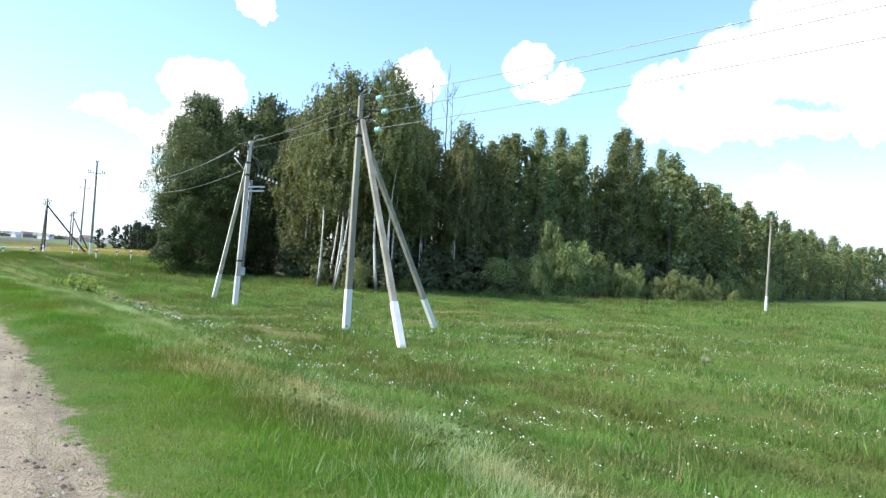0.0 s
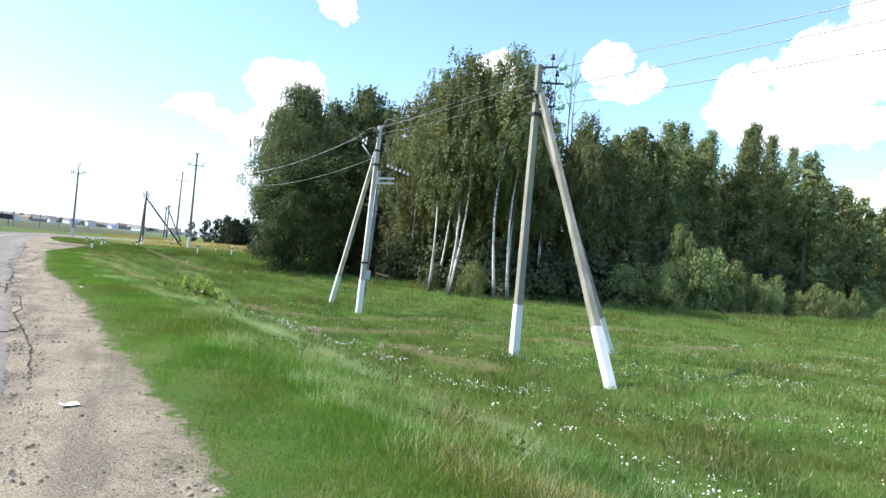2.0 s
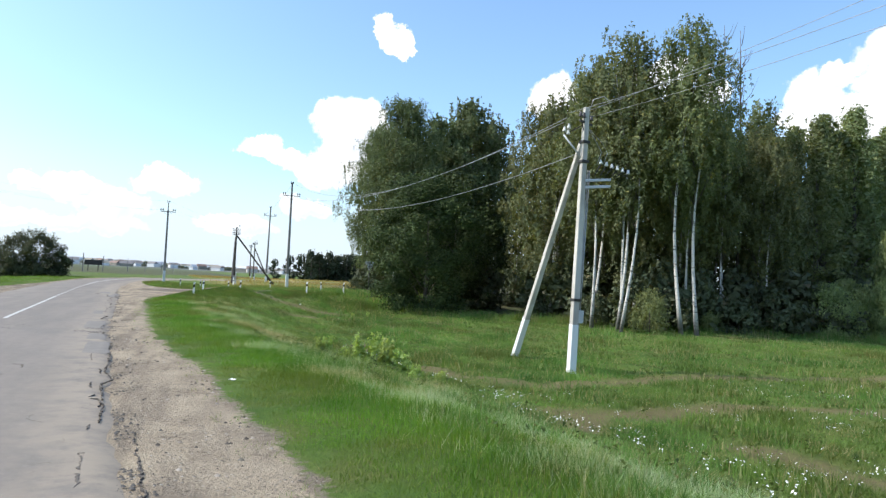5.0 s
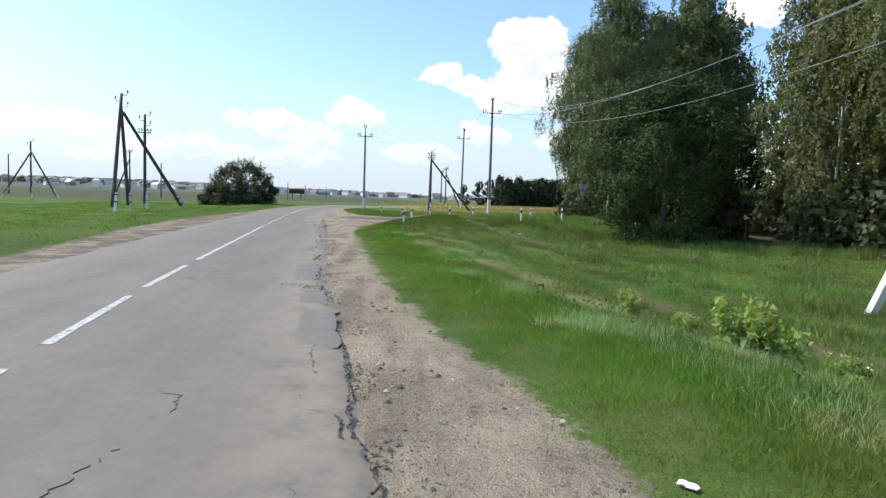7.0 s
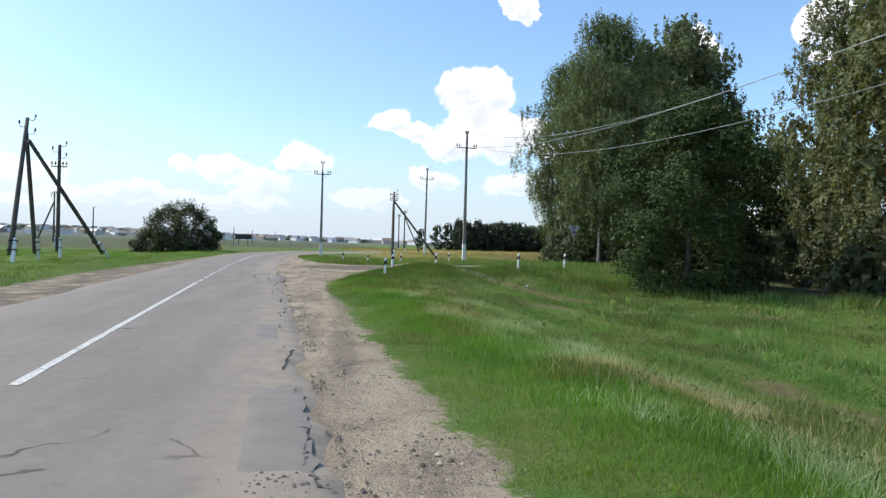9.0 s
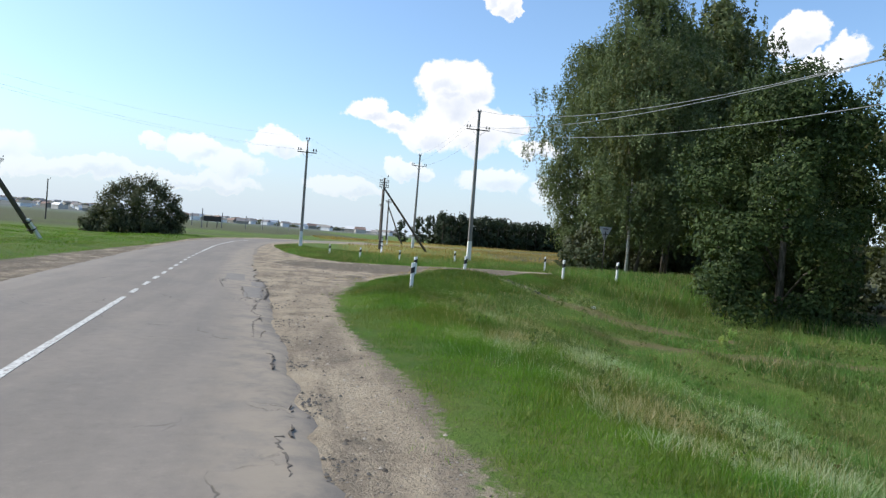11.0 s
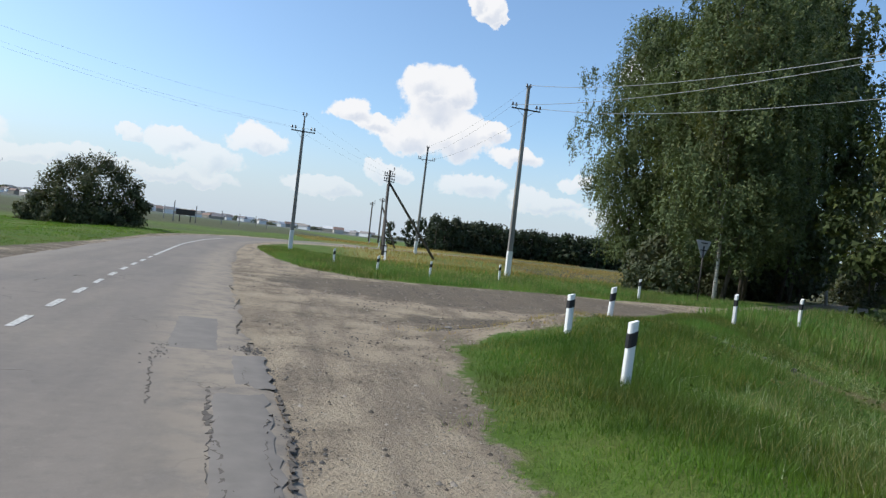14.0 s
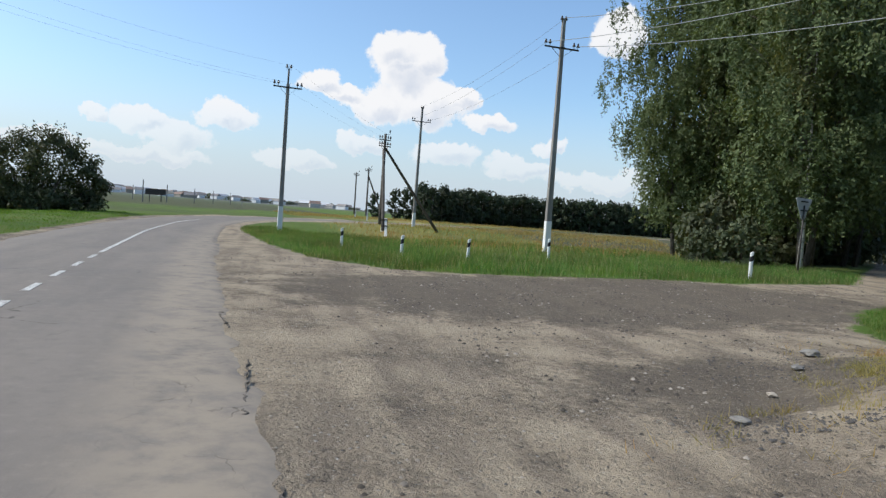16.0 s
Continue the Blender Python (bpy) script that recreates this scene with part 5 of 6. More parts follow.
def first(model, x, y, turn=0.0, scale=1.0):
    model.matrix_basis = pose(x, y, rest(x, y, 0.05), 0, 0, turn) @ Matrix.Scale(scale, 4)


def grow_woods():
    rng = random.Random(11)
    birches = [hanging_model(20 + k, h, s, low, "tall birch with white trunk and drooping leaves at the wood edge", "birch_tree", 88, 8, 22, 0.19, 1.35)
               for k, (h, s, low) in enumerate(((19.8, 3.3, 0.33), (18.2, 3.0, 0.24), (20.8, 3.1, 0.40), (17.0, 2.9, 0.20)))]
    aspens = [clump_model(40 + k, h, s, n, ASPEN_LEAF, "slim pointed dark green aspen at the wood edge", "aspen_tree", 0.06, 0.21, 130, None, "wood edge trees", "tree", 0.72)
              for k, (h, s, n) in enumerate(((20.5, 2.9, 12000), (19.0, 2.5, 10500), (17.5, 3.0, 11500)))]
    inner = [hanging_model(30 + k, h, s, 0.14, "birch standing inside the wood", "birch_tree", 44, 5, 13, 0.40, 1.4) for k, (h, s) in enumerate(((18.5, 3.4), (17.0, 3.2)))]
    inner += [clump_model(50, 18.5, 3.3, 3200, ASPEN_LEAF, "aspen standing inside the wood", "aspen_tree", 0.04, 0.4, 60, None, "wood edge trees", "tree", 0.45)]
    under = [clump_model(60 + k, h, s, n, SHRUB_LEAF, "dark green undergrowth bush below the trees", "undergrowth_bush", 0.02, 0.31, 40, None, "undergrowth", "bush")
             for k, (h, s, n) in enumerate(((3.4, 2.0, 1700), (4.8, 2.3, 2100)))]
    willows = [clump_model(70 + k, h, s, n, WILLOW_LEAF, "light green willow bush at the wood edge", "willow_bush", 0.02, 0.22, 42, None, "willow bushes", "bush", 0.0, 0.15, 0.85, 26)
               for k, (h, s, n) in enumerate(((5.2, 3.6, 5200), (4.0, 3.0, 4200), (2.8, 2.4, 3200)))]
    used = set()

    def put(model, x, y, turn, scale, tall=None):
        if id(model) in used:
            plant(model, x, y, turn, scale, tall)
        else:
            used.add(id(model))
            model.matrix_basis = pose(x, y, rest(x, y, 0.05), 0, 0, turn) @ Matrix.Diagonal((scale, scale, tall or scale, 1))

    edge_x, edge_y = [18, 24, 28.5, 33, 38, 45, 52, 60, 70, 85, 105, 140, 190, 260], [68, 64.5, 60.5, 58.2, 56, 54, 54, 55.5, 58, 62, 67, 77, 90, 106]
    stemmed = [hanging_model(34 + k, h, s, low, "tall bare-stemmed birch with a high drooping crown at the wood edge", "birch_tree", 70, 8, 22, 0.19, 1.5, stems, 0.66, 0.4, None, slant)
               for k, (h, s, low, stems, slant) in enumerate(((21.5, 3.0, 0.50, 1, (0.06, 0.01)), (20.0, 2.7, 0.44, 2, (0.035, -0.02)), (18.5, 2.4, 0.46, 1, (-0.03, 0.02))))]
    # front row: birches to the west, aspens further east
    for x, y, kind, scale, turn in ((29.2, 69.8, 1, 1.0, 80), (27.6, 64.2, 3, 1.02, 150), (28.4, 59.6, 0, 0.95, 200), (31.6, 66.0, 2, 0.98, 130), (31.2, 58.4, 3, 1.0, 300),
                                    (33.6, 57.0, 1, 0.98, 20), (35.7, 57.2, 0, 0.86, 250), (37.4, 57.8, 2, 0.80, 110), (39.2, 55.5, 3, 0.84, 170), (41.2, 57.0, 1, 0.84, 60), (43.0, 56.0, 3, 0.86, 0)):
        put(birches[kind], x, y, turn, scale)
    for x, y, kind, scale, turn in ((25.7, 55.6, 2, 0.95, 0), (26.2, 53.4, 1, 0.95, 30), (27.3, 54.6, 2, 1.0, 100), (29.0, 51.0, 0, 0.90, 20), (30.1, 50.9, 0, 0.95, -10), (32.3, 54.4, 2, 0.86, 210), (35.2, 54.0, 1, 0.74, 140), (38.6, 53.6, 2, 0.78, 190)):
        put(stemmed[kind], x, y, turn, scale)
    for x, y, s in ((37.0, 67.0, 1.05), (34.6, 64.6, 0.98), (40.5, 66.0, 0.96)):
        put(aspens[0], x, y, 40 * x, s)
    for x, y, kind, scale in ((45.5, 55.5, 0, 0.92), (48.0, 57.0, 1, 1.12), (51.0, 56.5, 0, 1.04), (53.6, 58, 2, 1.1), (56.0, 58.5, 1, 1.2), (59, 59.5, 0, 1.06), (61.6, 61.5, 1, 1.28), (63.6, 66.7, 0, 1.2), (66.5, 60, 2, 1.2), (69.5, 62, 1, 1.22), (72.8, 64, 0, 1.12), (76, 63, 2, 1.16), (79.5, 65, 1, 1.1), (83, 66, 0, 1.0), (88, 67, 1, 1.0)):
        put(aspens[kind], x, y, rng.uniform(0, 360), scale * 0.92, scale * float(np.interp(x, [45, 56, 62, 67], [0.82, 0.78, 0.82, 1.0])) * rng.uniform(0.94, 1.06))
    # rows behind
    for row in range(1, 4):
        x = 27.5 + row * 1.2
        while x < 128:
            y = float(np.interp(x, edge_x, edge_y)) + row * 3.4 + rng.uniform(-1.3, 1.3)
            clear = line_distance(np.array([x]), np.array([y]), DIRT, True)[0] > 4.2 and y < float(np.interp(x, *SIDE_NEAR)) - 3
            if clear:
                west = x < 46 + rng.uniform(-6, 6)
                model = rng.choice(inner[:2] if west else (inner[1:])) if row > 1 or x > 75 or rng.random() < 0.5 else rng.choice(birches if west else aspens)
                put(model, x, y, rng.uniform(0, 360), rng.uniform(0.86, 1.06) * (1.0 if x < 80 else 0.85), None)
            x += rng.uniform(3.0, 5.0) * (1.0 if x < 60 else 1.3) * (1.0 if row < 3 else 1.4)
    for k in range(46):
        x = 27.5 + 96 * (k / 46) ** 1.15 + rng.uniform(-1, 1)
        y = float(np.interp(x, edge_x, edge_y)) + rng.choice((0.6, 3.5, 8.0, 12.0)) + rng.uniform(-1, 1)
        if y < float(np.interp(x, *SIDE_NEAR)) - 3.5:
            put(rng.choice(under), x, y, rng.uniform(0, 360), rng.uniform(0.7, 1.25))
    for k in range(28):
        x = 41.5 + 1.5 * k + rng.uniform(-0.5, 0.5)
        y = 51.2 + 0.09 * max(0, x - 58) + rng.uniform(-2.2, 1.4)
        swell = float(np.interp(x, [41, 45, 49, 55, 58, 61, 66, 72, 84], [0.5, 1.15, 1.55, 1.4, 0.75, 0.85, 0.9, 0.7, 0.5]))
        put(willows[k % 3], x, y, rng.uniform(0, 360), swell * rng.uniform(0.55, 0.85), swell * rng.uniform(0.75, 1.1) * (1.0, 1.15, 1.3)[k % 3])
    for x, y, s in ((87, 57, 1.0), (92, 58.5, 0.8), (97, 60, 1.1), (104, 62, 0.9), (112, 66, 1.1), (121, 70, 1.0), (27.6, 52.2, 0.75), (33.0, 53.0, 0.4)):
        put(willows[1], x, y, rng.uniform(0, 360), s, s)
    for x, y, s in ((26.9, 56.8, 0.55), (28.6, 55.4, 0.75), (30.6, 54.0, 0.6), (31.8, 56.0, 1.0), (33.4, 54.6, 0.9), (35.0, 52.6, 0.55), (36.6, 54.6, 1.0), (38.0, 52.4, 0.7), (40.2, 53.0, 1.0), (42.2, 51.8, 0.8), (29.0, 61.5, 1.0), (28.6, 66.0, 0.9)):
        put(under[int(10 * x) % 2], x, y, 33 * x, s)
    # far east end of the wood
    wall = clump_model(55, 16.5, 3.4, 3400, ASPEN_LEAF, "broad green aspen in the far part of the wood", "aspen_tree", 0.02, 0.42, 80, None, "wood edge trees", "tree", 0.5)
    for k in range(52):
        x = 78 + (k // 2) * 6.2 + rng.uniform(-1.5, 1.5)
        y = float(np.interp(x, edge_x, edge_y)) + (1 if k % 2 else 6) + rng.uniform(-1, 2)
        put(wall, x, y, rng.uniform(0, 360), rng.uniform(0.88, 1.12) * float(np.interp(x, [78, 105, 145, 220], [1.12, 1.02, 0.86, 0.82])))
    # bare dead birch tops among the birches
    for x, y, h in ((36.1, 55.4, 21.9), (40.1, 57.8, 21.6), (38.4, 56.2, 22.2)):
        snag = thing("dead_tree", pose(x, y, rest(x, y)), "bare grey dead birch standing among the trees", "tree", "dead trees")
        bm = bmesh.new()
        tube(bm, [(0, 0, -0.2), (0.2, 0.1, h * 0.5), (0.1, 0.3, h)], [0.14, 0.09, 0.012], 6)
        part("trunk", bm, BARK, snag)
        for _ in range(11):
            z = rng.uniform(0.62, 0.97) * h
            a = rng.uniform(0, 6.28)
            bm = bmesh.new()
            reach = rng.uniform(0.5, 1.3)
            tube(bm, [(0.15, 0.2, z), (0.15 + math.cos(a) * reach * 0.6, 0.2 + math.sin(a) * reach * 0.6, z + reach * 0.8), (0.15 + math.cos(a) * reach, 0.2 + math.sin(a) * reach, z + reach * 1.8)], [0.03, 0.02, 0.008], 5)
            part("branch", bm, BARK, snag)
    return inner, stemmed, under


inner_trees, stemmed_birches, under = grow_woods()


def turning_trees():
    """The trees on both sides of the dirt turning."""
    maple = clump_model(81, 10.6, 4.0, 62000, MAPLE_LEAF, "dense dark green maple with leaves down to the grass", "maple_tree", 0.02, 0.135, 95, None, "trees at the turning", "tree", 0.0, 0.3, 0.72)
    first(maple, 18.4, 67.0, 40)
    second = clump_model(82, 11.0, 3.6, 20000, MAPLE_LEAF, "dense dark green maple at the wood edge", "maple_tree", 0.02, 0.24, 110, None, "trees at the turning", "tree", 0.0, 0.3, 0.75)
    first(second, 23.8, 74.6, 200)
    weeping = hanging_model(91, 21.0, 4.5, 0.15, "large weeping birch with hanging leafy strands", "weeping_birch", 220, 16, 26, 0.152, 1.6, 2, 0.66, 0.45, WEEPING_LEAF, None, BARK)
    tagged(weeping, "", "", "trees at the turning")
    first(weeping, 22.7, 87.6, 0)
    plant(weeping, 23.6, 97.4, 130, 0.94)
    for x, y, k, s in ((33.0, 80.0, 0, 0.68), (36.2, 82.0, 1, 0.74), (35.0, 77.0, 0, 0.72)):
        plant(inner_trees[k], x, y, 30 * x, s)
        plant(under[1], x - 1.2, y - 0.8, 50 * x, 0.9)
    plant(stemmed_birches[2], 22.0, 86.7, 70, 0.92, None, 0.05, "slim white-stemmed birch beside the give-way sign")
    lesser = hanging_model(92, 20.5, 4.6, 0.17, "weeping birch standing behind the first ones", "weeping_birch", 130, 10, 20, 0.27, 1.7, 2, 0.75, 0.45, WEEPING_LEAF, None, BARK)
    tagged(lesser, "", "", "trees at the turning")
    first(lesser, 28.3, 92.3, 300)
    plant(lesser, 27.0, 97.0, 40, 0.98)
    plant(lesser, 33.5, 94.8, 220, 1.16)
    plant(lesser, 38.0, 97.6, 60, 1.1)
    plant(inner_trees[0], 43.5, 100.5, 140, 1.0)
    plant(inner_trees[1], 29.5, 102.0, 20, 1.05)
    plant(lesser, 35.5, 102.5, 250, 1.15)
    for x, y in ((56, 107), (60, 112), (64, 110), (62, 116), (52, 104)):
        plant(inner_trees[0], x, y, 7 * x, 0.9)
        plant(under[1], x - 1.5, y - 1.0, 5 * x, 1.2)
    for x, y, k, s in ((36, 103, 0, 1.0), (33, 104, 2, 0.95), (40, 106, 1, 1.05), (44, 110, 3, 1.0), (31.5, 107, 1, 0.9), (48, 112, 2, 1.0), (39, 112, 0, 1.0)):
        plant(inner_trees[k % 2], x, y, 50 * k, s, 1.1 * s)
    for x, y, k, s in ((20.2, 88.4, 0, 0.55), (19.0, 89.6, 0, 0.42), (21.2, 91.5, 0, 0.8), (27.2, 94, 1, 0.8), (31, 96.5, 0, 0.9), (34, 98, 1, 0.8), (37, 98, 0, 1.0), (25, 97, 1, 0.7), (41, 103, 1, 0.9), (29, 97, 0, 1.0), (34, 101, 1, 1.0), (30, 103, 0, 1.0)):
        plant(under[k], x, y, 60 * k, s)


turning_trees()


def roadside_bush():
    """A spreading roadside tree, its boughs in separate heads, with a skirt of low shoots."""
    rng = np.random.RandomState(95)
    bush = thing("roadside_bush", pose(-16.2, 115.5, rest(-16.2, 115.5, 0.05)), "spreading dark green roadside tree with low branches", "bush")
    stems = bmesh.new()
    pts, size, out = [], [], []
    heads = [(-2.0, 0, 3.9, 1.2), (-0.6, 0.4, 4.6, 1.1), (0.9, -0.2, 4.9, 1.15), (2.2, 0.3, 4.2, 1.1), (3.3, 0, 3.0, 1.0), (4.2, -0.2, 2.2, 0.7), (-3.0, 0.2, 2.7, 1.1), (-3.6, -0.3, 1.5, 1.0), (0.2, -1.0, 3.2, 1.3), (1.9, -0.9, 2.6, 1.2),
             (-1.6, -1.0, 2.4, 1.3), (2.9, 0.5, 1.4, 1.1), (-0.4, 1.2, 3.4, 1.2), (0.8, 0.8, 1.5, 1.3), (-2.4, 0.7, 1.1, 1.0), (-4.3, -0.6, 0.6, 0.7), (-3.4, -0.9, 0.5, 0.7), (3.7, -0.3, 0.9, 0.8), (0.0, -0.9, 1.0, 1.0), (-1.2, -1.3, 0.7, 0.9), (1.4, -1.3, 0.7, 0.9), (2.5, -0.9, 0.5, 0.8), (-2.3, -1.1, 0.6, 0.9), (0.2, -1.5, 0.45, 0.8)]
    for hx, hy, hz, r in heads:
        c = np.array([hx, hy, hz])
        tube(stems, [(0.25 * hx, 0.2 * hy, -0.2), (0.6 * hx, 0.5 * hy, 0.5 * hz), tuple(c)], [0.12, 0.07, 0.015], 5)
        for _ in range(11):
            way = rng.normal(size=3)
            way /= np.linalg.norm(way)
            knot = c + way * r * rng.uniform(0.3, 0.95)
            q = np.clip(rng.normal(size=(95, 3)), -1.7, 1.7) * r * 0.27
            pts.append(np.maximum(knot + q, [-99, -99, 0.06]))
            away = q / (np.linalg.norm(q, axis=1)[:, None] + 1e-6) + 0.9 * way + np.array([0, 0, 0.3])
            out.append(away / np.linalg.norm(away, axis=1)[:, None])
            size.append(0.17 * rng.uniform(0.5, 1.3, 95))
        for _ in range(4):
            way = np.array([rng.normal() * 0.6, rng.normal() * 0.6, 1.0])
            tip = c + way / np.linalg.norm(way) * r * rng.uniform(1.1, 1.5)
            v = rng.uniform(0, 1, 34)[:, None]
            pts.append(np.maximum(c + (tip - c) * v + rng.normal(size=(34, 3)) * 0.09, [-99, -99, 0.06]))
            out.append(np.repeat((way / np.linalg.norm(way))[None], 34, 0) + rng.normal(size=(34, 3)) * 0.5)
            size.append(0.15 * rng.uniform(0.5, 1.2, 34))
    part("trunk", stems, BARK, bush)
    child("crown", leaf_mesh("crown", np.concatenate(pts), np.concatenate(size), rng, SHRUB_LEAF, 0.2, 0.4, np.concatenate(out)), bush)


roadside_bush()


def far_pines():
    rng = random.Random(3)
    models = [clump_model(100 + k, h, 2.5, 720, PINE_LEAF, "dark young pine in the far plantation", "pine_tree", 0.04, 0.62, 34, None, "far pine plantation", "tree", 0.0, 0.25) for k, h in enumerate((8.6, 7.6))]
    for m in models:
        m.children_recursive[0]["label"] = ""
    line_x, line_y = [34, 60, 95, 130, 170], [196, 212, 214, 206, 196]
    used = set()
    for row in range(3):
        x = 34 + row
        while x < 168:
            y = float(np.interp(x, line_x, line_y)) + row * 4 + rng.uniform(-1.2, 1.2)
            k = rng.randrange(2)
            s = rng.uniform(0.82, 1.0) * (1.0 + 0.0014 * (x - 34))
            if k in used:
                plant(models[k], x, y, rng.uniform(0, 360), s)
            else:
                used.add(k)
                first(models[k], x, y, 0, s)
            x += rng.uniform(2.2, 3.0)
    for x, y, s in ((29.5, 201, 0.8), (26.5, 208, 0.7), (33, 205, 0.9)):
        plant(models[0], x, y, 40, s)


far_pines()


# ---- the far village ----
def house(x, y, w, d, h, turn, wall, roof):
    z = rest(x, y)
    home = thing("far_house", pose(x, y, z, 0, 0, turn), "small far village house with pitched roof", "house", "far village houses")
    bm = bmesh.new()
    box_between(bm, (0, 0, -0.6), (0, 0, h), w, w, d, d, 0.0)
    part("wall", bm, wall, home)
    bm = bmesh.new()
    o = 0.4
    v = [bm.verts.new(p) for p in ((-w / 2 - o, -d / 2 - o, h), (w / 2 + o, -d / 2 - o, h), (w / 2 + o, d / 2 + o, h), (-w / 2 - o, d / 2 + o, h), (-w / 2 - o, 0, h + d * 0.42), (w / 2 + o, 0, h + d * 0.42))]
    for f in ((0, 1, 5, 4), (2, 3, 4, 5), (0, 4, 3), (1, 2, 5), (0, 3, 2, 1)):
        bm.faces.new([v[i] for i in f])
    part("roof", bm, roof, home)
    return home


def far_village():
    rng = random.Random(21)
    walls = [WHITE, WHITE, CONCRETE_PALE, CONCRETE]
    roofs = [ZINC, CONCRETE_GREY, CONCRETE, material("slate_roof", lambda n: surface(n, rgb(0.20, 0.19, 0.19), 0.9)), material("rust_roof", lambda n: surface(n, rgb(0.24, 0.17, 0.14), 0.9))]
    for k in range(340):
        az = radians(-36 + 46 * rng.random() ** 1.1)
        d = rng.uniform(1000, 2300)
        house(math.sin(az) * d, 40 + math.cos(az) * d, rng.uniform(9, 19), rng.uniform(7, 10), rng.uniform(3.2, 6.0), rng.uniform(-50, 50), rng.choice(walls), rng.choice(roofs))
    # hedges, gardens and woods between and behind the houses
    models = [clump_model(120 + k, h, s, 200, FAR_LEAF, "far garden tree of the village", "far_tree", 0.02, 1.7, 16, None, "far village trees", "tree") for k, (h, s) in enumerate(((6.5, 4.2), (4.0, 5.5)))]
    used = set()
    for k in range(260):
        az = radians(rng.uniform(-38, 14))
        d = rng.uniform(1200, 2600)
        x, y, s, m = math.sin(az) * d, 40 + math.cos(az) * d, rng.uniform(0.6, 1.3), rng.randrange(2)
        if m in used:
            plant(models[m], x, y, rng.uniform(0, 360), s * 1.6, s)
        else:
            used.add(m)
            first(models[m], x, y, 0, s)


far_village()


# ---- weeds, stones, flowers and grass ----
def weed_model(seed, height):
    rng = np.random.RandomState(seed)
    weed = thing("tall_weed", pose(0, 0, 0), "pale green leafy weed standing in the verge grass", "plant", "verge weeds")
    bm = bmesh.new()
    pts, sizes = [], []
    for k in range(8):
        a, r = rng.uniform(0, 6.28), rng.uniform(0.02, 0.2)
        tip = np.array([math.cos(a) * (r + 0.12), math.sin(a) * (r + 0.12), height * rng.uniform(0.7, 1.05)])
        foot = np.array([math.cos(a) * r, math.sin(a) * r, -0.05])
        tube(bm, [foot, (foot + tip) / 2, tip], [0.009, 0.007, 0.003], 5)
        for t in np.linspace(0.15, 1.0, 16):
            for _ in range(3):
                pts.append(foot + (tip - foot) * t + rng.normal(size=3) * 0.055)
                sizes.append(rng.uniform(0.10, 0.19) * (1.2 - 0.5 * t))
    part("stems", bm, WEED_LEAF, weed)
    child("leaves", leaf_mesh("leaves", np.array(pts), np.array(sizes), rng, WEED_LEAF, 0.1, 0.32), weed)
    return weed


def sow_weeds():
    models = [weed_model(5, 0.85), weed_model(6, 0.65)]
    spots = [(5.75, 35.9), (6.05, 35.5), (5.2, 35.3), (4.9, 36.6), (6.4, 36.4), (5.5, 37.5), (4.4, 37.6), (7.0, 37.9), (6.2, 34.6), (7.5, 36.0), (5.0, 39.2), (11.2, 60.5), (12.6, 62.0), (5.8, 33.7)]
    for k, (x, y) in enumerate(spots):
        s = (1.05, 0.95, 1.0, 0.6, 0.75, 0.55, 0.5, 0.6, 0.5, 0.55, 0.5, 0.5, 0.4, 0.4)[k]
        if k < 2:
            first(models[k], x, y, 30 * k, s)
        else:
            plant(models[k % 2], x, y, 47 * k, s, None, 0.0)


sow_weeds()


def blades(name, x, y, z, height, width, mat, rng, label, lean=0.35):
    """Many single grass blades in one mesh."""
    n = len(x)
    a = rng.uniform(0, 2 * math.pi, n)
    t = rng.uniform(0, 2 * math.pi, n)
    out = np.abs(rng.normal(size=n)) * lean * height
    foot = np.stack([x, y, z - 0.02], 1)
    side = np.stack([np.cos(a), np.sin(a), np.zeros(n)], 1) * (width / 2)[:, None]
    tip = foot + np.stack([np.cos(t) * out, np.sin(t) * out, height], 1)
    v = np.stack([foot - side, foot + side, tip], 1).reshape(-1, 3)
    me = fast_mesh(name, v, np.arange(3 * n).reshape(-1, 3), mat)
    return tagged(new(name, me), label, "grass", kind="stuff")


def sow(name, box, per_m2, height, width, mat, label, seed, keep, lean=0.35):
    rng = np.random.RandomState(seed)
    x0, x1, y0, y1 = box
    n = int((x1 - x0) * (y1 - y0) * per_m2)
    x, y = rng.uniform(x0, x1, n), rng.uniform(y0, y1, n)
    depth = dirt_depth(x, y)
    chance = keep(x, y, -depth)
    ok = (rng.uniform(0, 1, n) < chance) & (depth + waves(x, y, 77, 0.9) * 0.28 < -0.02)
    x, y, depth = x[ok], y[ok], depth[ok]
    z = ground_z(x, y, depth) - 0.02
    h = height(x, y, -depth) * rng.uniform(0.5, 1.25, len(x))
    w = width * rng.uniform(0.6, 1.4, len(x))
    return blades(name, x, y, z, h, w, mat, rng, label, lean)


def off_tracks(x, y):
    d = np.full(x.shape, 9.0)
    for line in TRACKS:
        d = np.minimum(d, line_distance(x, y, line) + waves(x, y, 31, 3.0) * 0.35)
    return 0.06 + 0.94 * smoothstep(d, 0.25, 0.85)


def south_side(x, y):
    return (y < np.interp(x, *SIDE_NEAR)) & (x > -2)


def pale_band(x, y, off):
    """A strip of long seeding grass that runs beside the mown verge."""
    return (1 - 0.85 * smoothstep(y, 52, 58)) * smoothstep(off + 0.6 * waves(x, y, 43, 2.2), 1.5, 2.4) * (1 - smoothstep(off + 1.2 * waves(x, y, 42, 3.0), 3.0, 6.0)) * (0.12 + 0.88 * smoothstep(waves(x, y, 41, 3.2), -0.3, 0.6))


